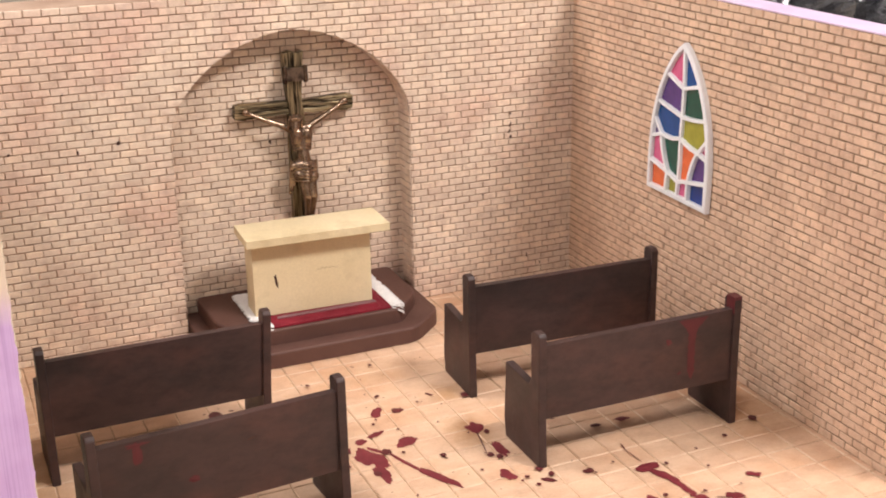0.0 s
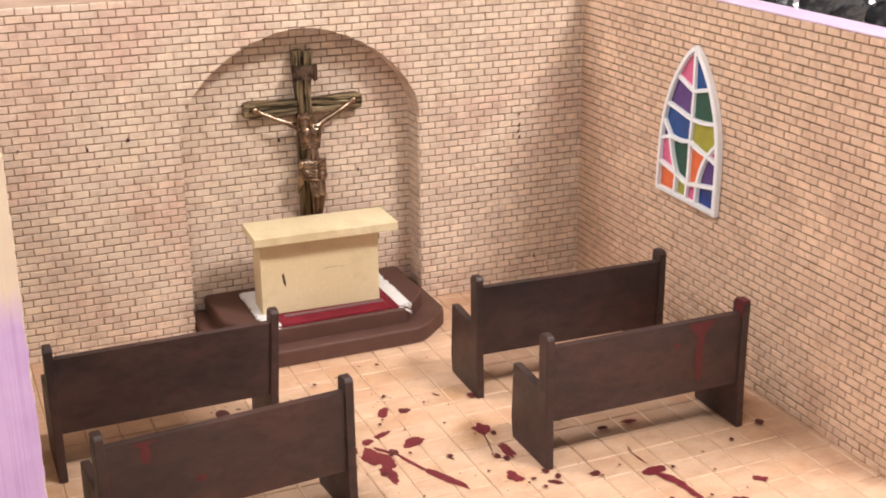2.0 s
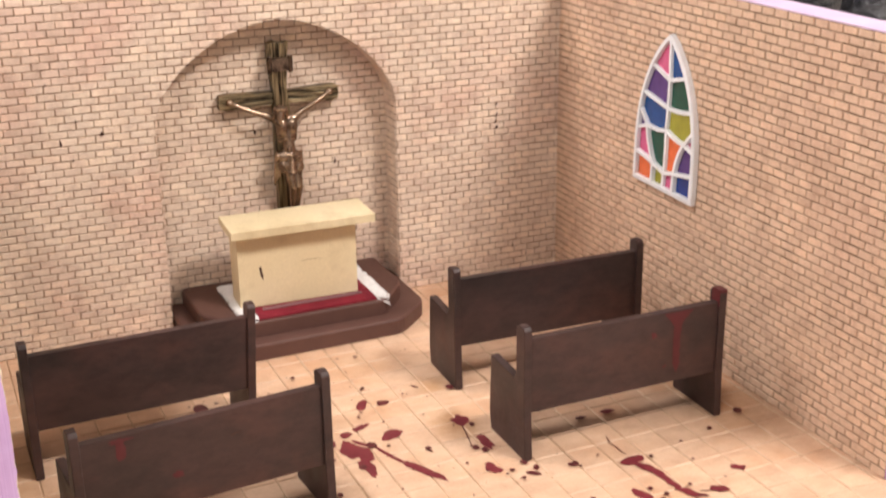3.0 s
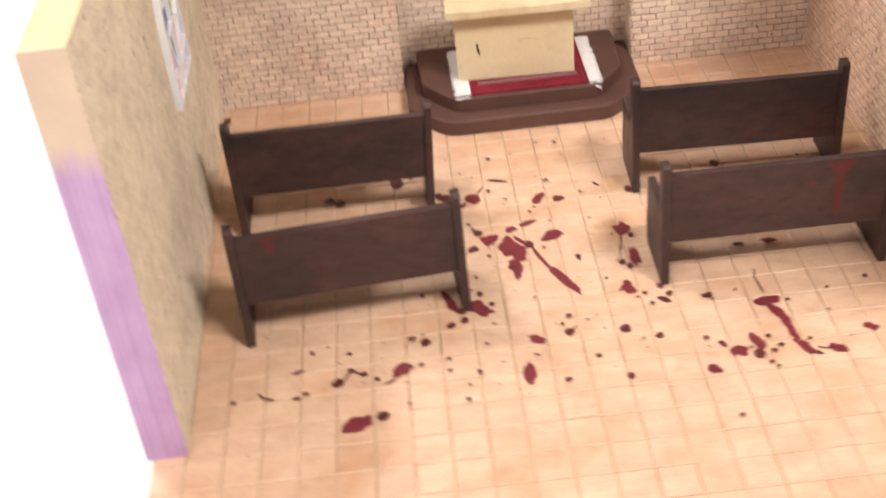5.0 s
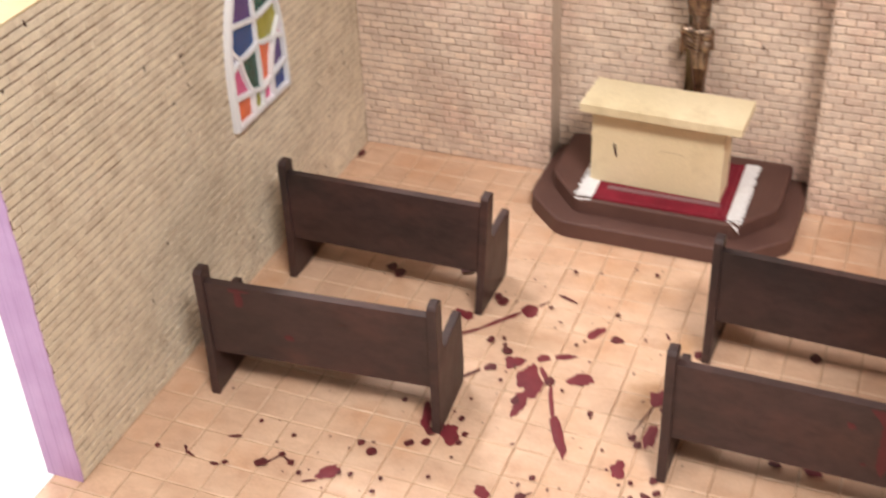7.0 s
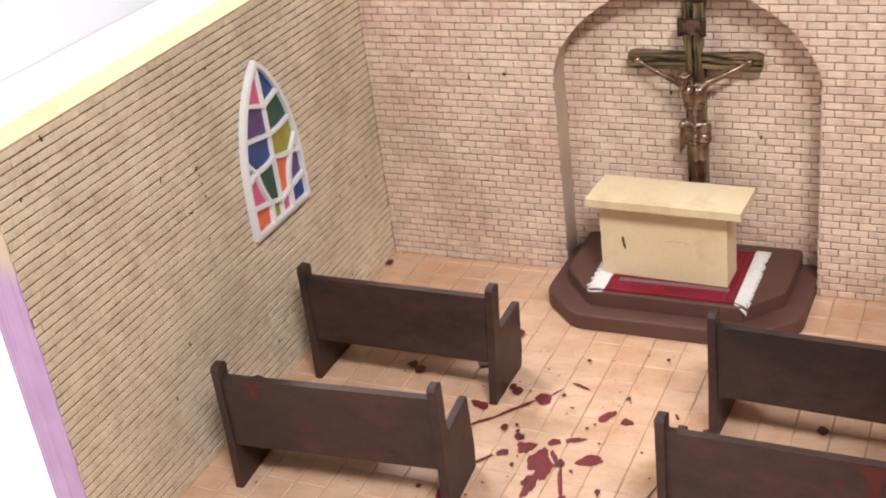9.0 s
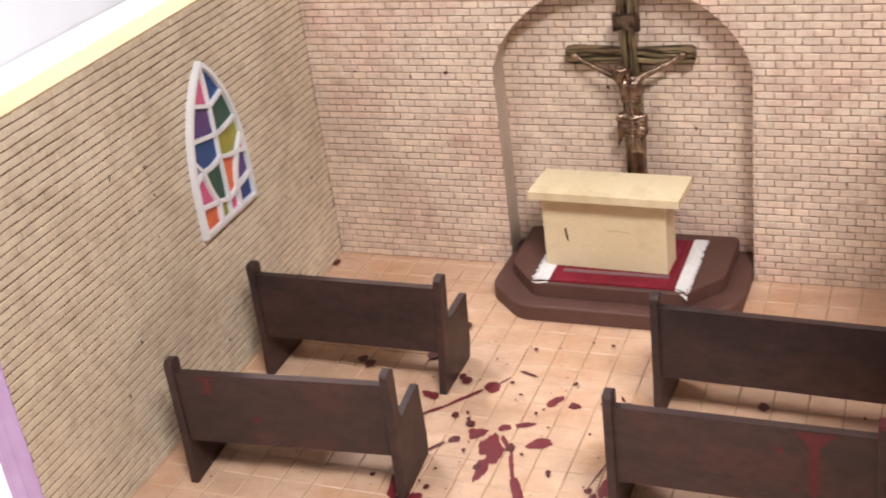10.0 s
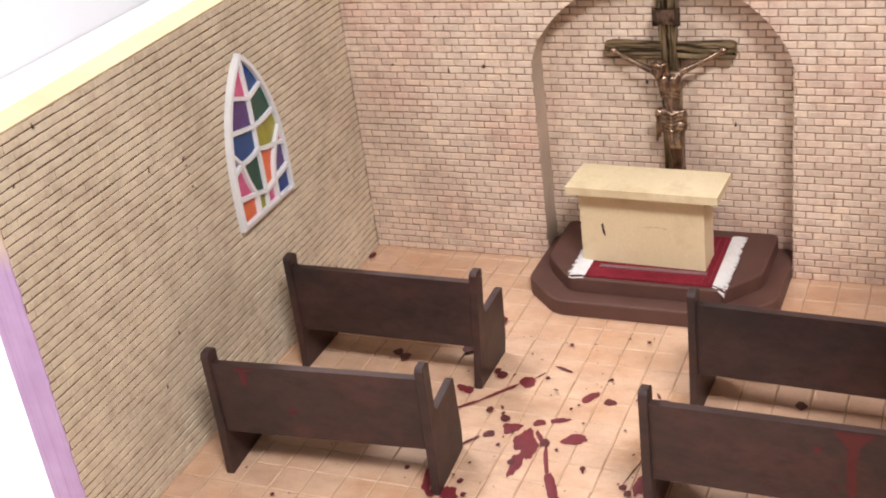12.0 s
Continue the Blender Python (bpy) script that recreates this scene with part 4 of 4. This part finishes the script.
drop(1.297, 0.216, 0.069, 0.073, -9)
drop(0.985, 0.593, 0.071, 0.077, -10)
drop(1.085, 0.708, 0.041, 0.043, -10)
drop(1.174, 0.657, 0.039, 0.044, -9)
drop(1.511, 0.679, 0.028, 0.031, -10)
drop(1.585, 0.69, 0.028, 0.031, -10)
drop(1.264, 0.592, 0.031, 0.034, -9)
drop(0.764, 0.516, 0.036, 0.037, -10)
drop(0.258, 0.51, 0.036, 0.037, -10)
drop(1.626, 0.925, 0.066, 0.074, -10)
drop(1.531, 0.978, 0.041, 0.047, -10)
drop(2.066, 0.832, 0.027, 0.032, -10)
drop(0.802, 0.946, 0.028, 0.032, -10)
drop(1.075, 0.892, 0.028, 0.032, -10)
drop(0.92, 0.986, 0.013, 0.014, -9)
drop(1, 0.799, 0.016, 0.018, -7)
drop(1.782, 0.597, 0.027, 0.03, -8)
drop(1.782, 0.721, 0.024, 0.026, -9)
drop(1.886, 0.282, 0.035, 0.036, -10)
drop(1.988, 0.548, 0.035, 0.039, -8)
drop(1.908, 0.426, 0.019, 0.021, -9)
drop(0.384, -0.016, 0.015, 0.015, -11)
drop(0.453, 1.178, 0.016, 0.018, -11)
drop(2.873, 1.736, 0.039, 0.047, 13)
drop(1.855, 2.78, 0.055, 0.074, 13)
drop(1.91, 2.734, 0.074, 0.097, 12)
drop(1.978, 2.268, 0.052, 0.066, 12)
drop(2.122, 2.188, 0.052, 0.064, 12)
drop(1.62, 3.53, 0.079, 0.111, 11)
drop(2.778, 2.844, 0.025, 0.034, 11)
drop(2.927, 3.422, 0.027, 0.039, 13)
drop(2.322, 3.267, 0.028, 0.039, 13)
drop(1.02, 2.83, 0.085, 0.107, -1)
drop(0.93, 2.878, 0.075, 0.096, -1)
drop(1.502, 3.058, 0.096, 0.123, -1)
drop(4.104, 1.654, 0.075, 0.050, -1)
splash(4.337, 1.652, 0.125, 0.060, -12)
drop(4.203, 2.794, 0.074, 0.094, -1)
drop(-0.055, 4.44, 0.064, 0.09, -1)
drop(5.254, 1.243, 0.065, 0.073, -1)
rnd = random.Random(31)
for k in range(110):
    size = 0.007 + 0.016 * rnd.random() ** 2
    x, y = rnd.gauss(2.55, 0.75), rnd.uniform(0.1, 3.5)
    if 0.1 < x < 5.4:
        drop(x, y, size * rnd.uniform(1.0, 2.2), size, rnd.uniform(-90, 90))
tagged(part("paint_drops", drops, dark_paint_mat), "small dark red paint drops and streaks on the floor tiles", "paint drops", kind="stuff")

# dark specks on the walls
specks = bmesh.new()


def speck_back(x, z, tall, wide, y=BACK):
    count[0] += 1
    blob(specks, x, z, 0, tall * 0.8, wide * 0.8, 80 + 20 * math.sin(count[0]), count[0], 0.3, 10, lambda a, b, c: (a, y - PROUD - 0.0035 - c, b))


def speck_left(y, z, tall, wide):
    count[0] += 1
    blob(specks, y, z, 0, tall * 0.75, wide * 0.75, 90 + 30 * math.sin(count[0]), count[0], 0.3, 10, lambda a, b, c: (LEFT_FRONT - LEAN * (a - LEFT_START) + PROUD + 0.0035 + c, a, b))


for x, z, tall, wide in ((0.82, 2.33, 0.03, 0.015), (1.024, 2.007, 0.03, 0.02), (1.23, 1.872, 0.035, 0.022), (0.886, 1.83, 0.05, 0.025), (0.97, 1.68, 0.03, 0.02), (4.884, 1.56, 0.05, 0.022), (4.893, 1.62, 0.06, 0.022), (4.90, 1.50, 0.04, 0.03), (4.895, 1.73, 0.03, 0.02), (4.60, 0.96, 0.03, 0.02), (5.08, 0.27, 0.07, 0.016), (5.23, 0.166, 0.03, 0.02), (0.34, 1.88, 0.03, 0.02), (1.22, 1.88, 0.045, 0.03)):
    speck_back(x, z, tall, wide)
speck_back(3.345, 1.297, 0.05, 0.018, NICHE)
speck_back(2.60, 1.66, 0.05, 0.03, NICHE)
for y, z, tall, wide in ((0.56, 2.974, 0.07, 0.03), (1.526, 2.253, 0.07, 0.022), (0.27, 2.71, 0.04, 0.02), (0.80, 2.65, 0.03, 0.02), (1.956, 2.149, 0.03, 0.02), (4.295, 1.09, 0.05, 0.025), (4.319, 0.977, 0.06, 0.025), (4.385, 0.89, 0.05, 0.02), (1.776, 1.876, 0.035, 0.02), (3.95, 0.65, 0.03, 0.02), (1.127, 0.70, 0.05, 0.03), (1.407, 0.989, 0.06, 0.028), (3.789, 0.242, 0.05, 0.02), (1.9, 1.6, 0.03, 0.015), (2.2, 0.9, 0.03, 0.015), (2.29, 2.77, 0.045, 0.022), (1.93, 2.15, 0.05, 0.03), (1.95, 2.09, 0.035, 0.02), (1.96, 2.02, 0.03, 0.02), (1.97, 1.91, 0.04, 0.028), (2.0, 1.88, 0.03, 0.018), (1.75, 1.88, 0.045, 0.018), (3.81, 1.02, 0.03, 0.025), (2.48, 0.35, 0.035, 0.02), (3.48, 0.17, 0.03, 0.02)):
    speck_left(y, z, tall, wide)
bmesh.ops.recalc_face_normals(specks, faces=specks.faces)
tagged(part("paint_specks", specks, mark_mat), "tiny dark brown paint specks on the brick walls", "paint specks", kind="stuff")


# ---- bricks and tiles, last ----
def brick_mesh(name, length, tall, mat, seed, skew=0.003):
    """A brick face, proud of the joint, with sloped edges and a wavering outline. Local x along, y out, z up."""
    rnd = random.Random(seed)
    me = bpy.data.meshes.new(name)
    j = lambda: rnd.uniform(-skew, skew)
    base = [(j(), 0.0, j()), (length + j(), 0.0, j()), (length + j(), 0.0, tall + j()), (j(), 0.0, tall + j())]
    s = 0.004
    top = [(base[0][0] + s, PROUD + j() * 0.6, base[0][2] + s), (base[1][0] - s, PROUD + j() * 0.6, base[1][2] + s), (base[2][0] - s, PROUD + j() * 0.6, base[2][2] - s), (base[3][0] + s, PROUD + j() * 0.6, base[3][2] - s)]
    me.from_pydata([tuple(c * D for c in v) for v in base + top], [], [(4, 5, 6, 7), (0, 1, 5, 4), (1, 2, 6, 5), (2, 3, 7, 6), (3, 0, 4, 7)])
    me.materials.append(mat)
    return me


def lay_bricks(wall, to_wall, length, top, mats, seed, picked, cut=None, bottom=0.0, most=300, gap=0.0075, joint=JOINT):
    """Courses of bricks on a wall. to_wall places local (along, out, up) on it; picked says which whole bricks stand alone; cut trims them round the niche."""
    rnd = random.Random(seed)
    meshes = [brick_mesh("brick", LONG - gap, COURSE - joint, mats[0], seed * 50 + k) for k in range(14)]
    verts, faces, single = [], [], 0
    rows = int((top - bottom) / COURSE + 0.5)
    for r in range(rows):
        v0 = bottom + r * COURSE + joint / 2
        v1 = min(v0 + COURSE - joint, top)
        u = -LONG * (0.5 if r % 2 else 0.0) + rnd.uniform(-0.012, 0.012)
        while u < length:
            u0, u1 = max(u, 0.0), min(u + LONG - gap, length)
            u += LONG
            if u1 - u0 < 0.015:
                continue
            whole = u1 - u0 > LONG - gap - 0.001 and v1 - v0 > COURSE - joint - 0.001
            pieces = cut(u0, u1, v0, v1) if cut else [((u0, v0), (u1, v0), (u1, v1), (u0, v1))]
            if whole and len(pieces) == 1 and pieces[0] == ((u0, v0), (u1, v0), (u1, v1), (u0, v1)) and single < most and picked(u0, v0):
                ob = new("brick", meshes[rnd.randrange(14)])
                ob.parent = wall
                ob.matrix_basis = to_wall(u0, v0)
                single += 1
                continue
            for q in pieces:
                k = len(q)
                area = abs(sum(q[i][0] * q[(i + 1) % k][1] - q[(i + 1) % k][0] * q[i][1] for i in range(k))) / 2
                if area < 0.0004:
                    continue
                cu, cv = sum(p[0] for p in q) / k, sum(p[1] for p in q) / k
                m, n0 = to_wall(0.0, 0.0), len(verts)
                shake = 0.003 if k == 4 else 0.0015
                w = [(p[0] + rnd.uniform(-shake, shake), p[1] + rnd.uniform(-shake, shake)) for p in q]
                tilt = rnd.uniform(-0.002, 0.002)
                for a, b in w:
                    verts.append(m @ Vector((a * D, 0, b * D)))
                for a, b in w:
                    da, db = cu - a, cv - b
                    verts.append(m @ Vector(((a + math.copysign(min(0.004, abs(da)), da)) * D, (PROUD + rnd.uniform(-0.002, 0.002) + tilt) * D, (b + math.copysign(min(0.004, abs(db)), db)) * D)))
                faces.append(tuple(range(n0 + k, n0 + 2 * k)))
                faces += [(n0 + i, n0 + (i + 1) % k, n0 + k + (i + 1) % k, n0 + k + i) for i in range(k)]
    me = bpy.data.meshes.new("brick_courses")
    me.from_pydata([tuple(v) for v in verts], [], faces)
    me.materials.append(mats[1])
    ob = new("brick_courses", me)
    ob.parent = wall
    tagged(ob, kind="stuff")


def round_niche(u0, u1, v0, v1):
    """What the arched opening leaves of a brick; along is measured from x_left."""
    c = ARCH_X - x_left
    w0, w1 = arch_half(v0), arch_half(v1)
    if w0 == 0 and w1 == 0 or u1 <= c - max(w0, w1) or u0 >= c + max(w0, w1):
        return [((u0, v0), (u1, v0), (u1, v1), (u0, v1))]
    out = []
    levels = [v0 + (v1 - v0) * i / 12 for i in range(13)]
    if u0 < c - min(w0, w1):
        rim = [(max(u0, min(u1, c, c - arch_half(v))), v) for v in levels]
        rim = [p for p in rim if p[0] > u0 + 0.0005]
        if rim:
            out.append(((u0, rim[0][1]), *rim, (u0, v1)))
    if u1 > c + min(w0, w1):
        rim = [(min(u1, max(u0, c, c + arch_half(v))), v) for v in levels[::-1]]
        rim = [p for p in rim if p[0] < u1 - 0.0005]
        if rim:
            out.append(((u1, rim[-1][1]), (u1, v1), *rim))
    return [q for q in out if len(q) > 2]


def in_niche(u0, u1, v0, v1):
    c = ARCH_X - x_left
    w = arch_half(v0) + 0.02
    return [((u0, v0), (u1, v0), (u1, v1), (u0, v1))] if u1 > c - w and u0 < c + w else []


FLIP = Matrix.Diagonal((1, -1, 1, 1))
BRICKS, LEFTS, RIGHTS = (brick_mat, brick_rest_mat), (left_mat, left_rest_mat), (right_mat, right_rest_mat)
lay_bricks(wall_back, lambda u, v: pose((x_left + u) * D, BACK * D, v * D) @ FLIP, x_right - x_left, TOP, BRICKS, 3, lambda u, v: 0.3 < u < 1.72 and 0.2 < v < 2.4, round_niche)
lay_bricks(wall_niche, lambda u, v: pose((x_left + u) * D, NICHE * D, v * D) @ FLIP, x_right - x_left, 2.75, BRICKS, 4, lambda u, v: v > 0.3 and 1.8 < u < 3.95, in_niche)
lay_bricks(wall_left, lambda u, v: pose(u * D, 0, v * D), LEFT_LEN - 0.03, TOP, LEFTS, 5, lambda u, v: u < 2.2 and 0.5 < v < 2.7, gap=0.004, joint=0.0115)
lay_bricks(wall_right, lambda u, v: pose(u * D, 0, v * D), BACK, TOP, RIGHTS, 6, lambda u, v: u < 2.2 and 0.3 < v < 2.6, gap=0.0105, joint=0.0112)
# brick reveal of the niche
lay_bricks(wall_back, lambda u, v: pose((ARCH_X + ARCH_HALF) * D, (BACK + u + 0.004) * D, v * D, 0, 0, 90), NICHE - BACK - 0.008, SPRING, BRICKS, 8, lambda u, v: False)

# courses that follow the arch on its brick side
rnd = random.Random(21)
path = [p for p in arc[1:-1] if p[0] > ARCH_X + 0.25][::-1]
verts, faces = [], []
along = 0.0
for p, q in zip(path, path[1:]):
    d = (Vector(q) - Vector(p))
    inward = Vector((-d.y, d.x)).normalized()
    if inward.x > 0:
        inward = -inward
    pieces = max(1, round(d.length / COURSE))
    for k in range(pieces):
        a, b = Vector(p) + d * (k / pieces), Vector(p) + d * ((k + 1) / pieces)
        trim = d.normalized() * min(0.004, d.length / pieces * 0.12)
        split = BACK + (0.145 if (along // COURSE) % 2 else 0.075)
        along += d.length / pieces
        for y0, y1 in ((BACK + 0.006, split - 0.004), (split + 0.004, NICHE - 0.012)):
            n0 = len(verts)
            lift = inward * (0.006 + rnd.uniform(-0.001, 0.001))
            for y, e, up in ((y0, a + trim, 0), (y0, b - trim, 0), (y1, b - trim, 0), (y1, a + trim, 0), (y0 + 0.003, a + trim, 1), (y0 + 0.003, b - trim, 1), (y1 - 0.003, b - trim, 1), (y1 - 0.003, a + trim, 1)):
                e = e + lift * up
                verts.append((e.x * D, y * D, e.y * D))
            faces += [tuple(n0 + i for i in f) for f in ((4, 5, 6, 7), (0, 1, 5, 4), (1, 2, 6, 5), (2, 3, 7, 6), (3, 0, 4, 7))]
me = bpy.data.meshes.new("brick_courses")
me.from_pydata(verts, [], faces)
me.materials.append(brick_rest_mat)
ob = new("brick_courses", me)
ob.parent = wall_back
tagged(ob, kind="stuff")

TILE_X, TILE_Y, TILE_X0, TILE_Y0 = 0.2525, 0.2555, -0.033, 0.0
GAP, SLOPE, DEEP = 0.0026, 0.0070, 0.009
SIDES = [(4, 5, 6, 7), (0, 1, 5, 4), (1, 2, 6, 5), (2, 3, 7, 6), (3, 0, 4, 7)]


def tile_points(x0, y0, x1, y1, shake):
    """A tile's eight corners: its foot in the groove and its top, with sloped, slightly wavering edges."""
    out = []
    for d, z in ((GAP, -DEEP), (GAP + SLOPE, FLAT - 0.0005)):
        for x, y in ((x0 + d, y0 + d), (x1 - d, y0 + d), (x1 - d, y1 - d), (x0 + d, y1 - d)):
            out.append(((x + shake() * 2) * D, (y + shake() * 2) * D, (z + (shake() if z > -0.005 else 0)) * D))
    return out


def tile_mesh(seed):
    rnd = random.Random(seed)
    me = bpy.data.meshes.new("tile")
    me.from_pydata(tile_points(0, 0, TILE_X, TILE_Y, lambda: rnd.uniform(-0.0007, 0.0007)), [], SIDES)
    me.materials.append(tile_mat)
    me.materials.append(tile_edge_mat)
    for f in me.polygons[1:]:
        f.material_index = 1
    return me


tiles = [tile_mesh(k) for k in range(8)]
rest_v, rest_f, single = [], [], 0
rnd = random.Random(12)
for r in range(-8, 20):
    for c in range(-1, 24):
        x0, y0 = TILE_X0 + c * TILE_X, TILE_Y0 + r * TILE_Y
        if single < 300 and 0 <= c <= 21 and -1 <= r <= 12:
            ob = new("tile", tiles[rnd.randrange(8)])
            ob.parent = floor
            ob.location = (x0 * D, y0 * D, 0)
            single += 1
            continue
        x1, y1 = min(x0 + TILE_X, 5.83), min(y0 + TILE_Y, 4.97)
        x0 = max(x0, -0.245)
        if x1 - x0 < 0.04 or y1 - y0 < 0.04:
            continue
        n0 = len(rest_v)
        rest_v += tile_points(x0, y0, x1, y1, lambda: rnd.uniform(-0.0006, 0.0006))
        rest_f += [tuple(n0 + i for i in f) for f in SIDES]
me = bpy.data.meshes.new("tile_rows")
me.from_pydata(rest_v, [], rest_f)
me.materials.append(tile_rest_mat)
me.materials.append(tile_edge_mat)
me.polygons.foreach_set("material_index", [0 if k % 5 == 0 else 1 for k in range(len(me.polygons))])
ob = new("tile_rows", me)
ob.parent = floor
tagged(ob, kind="stuff")
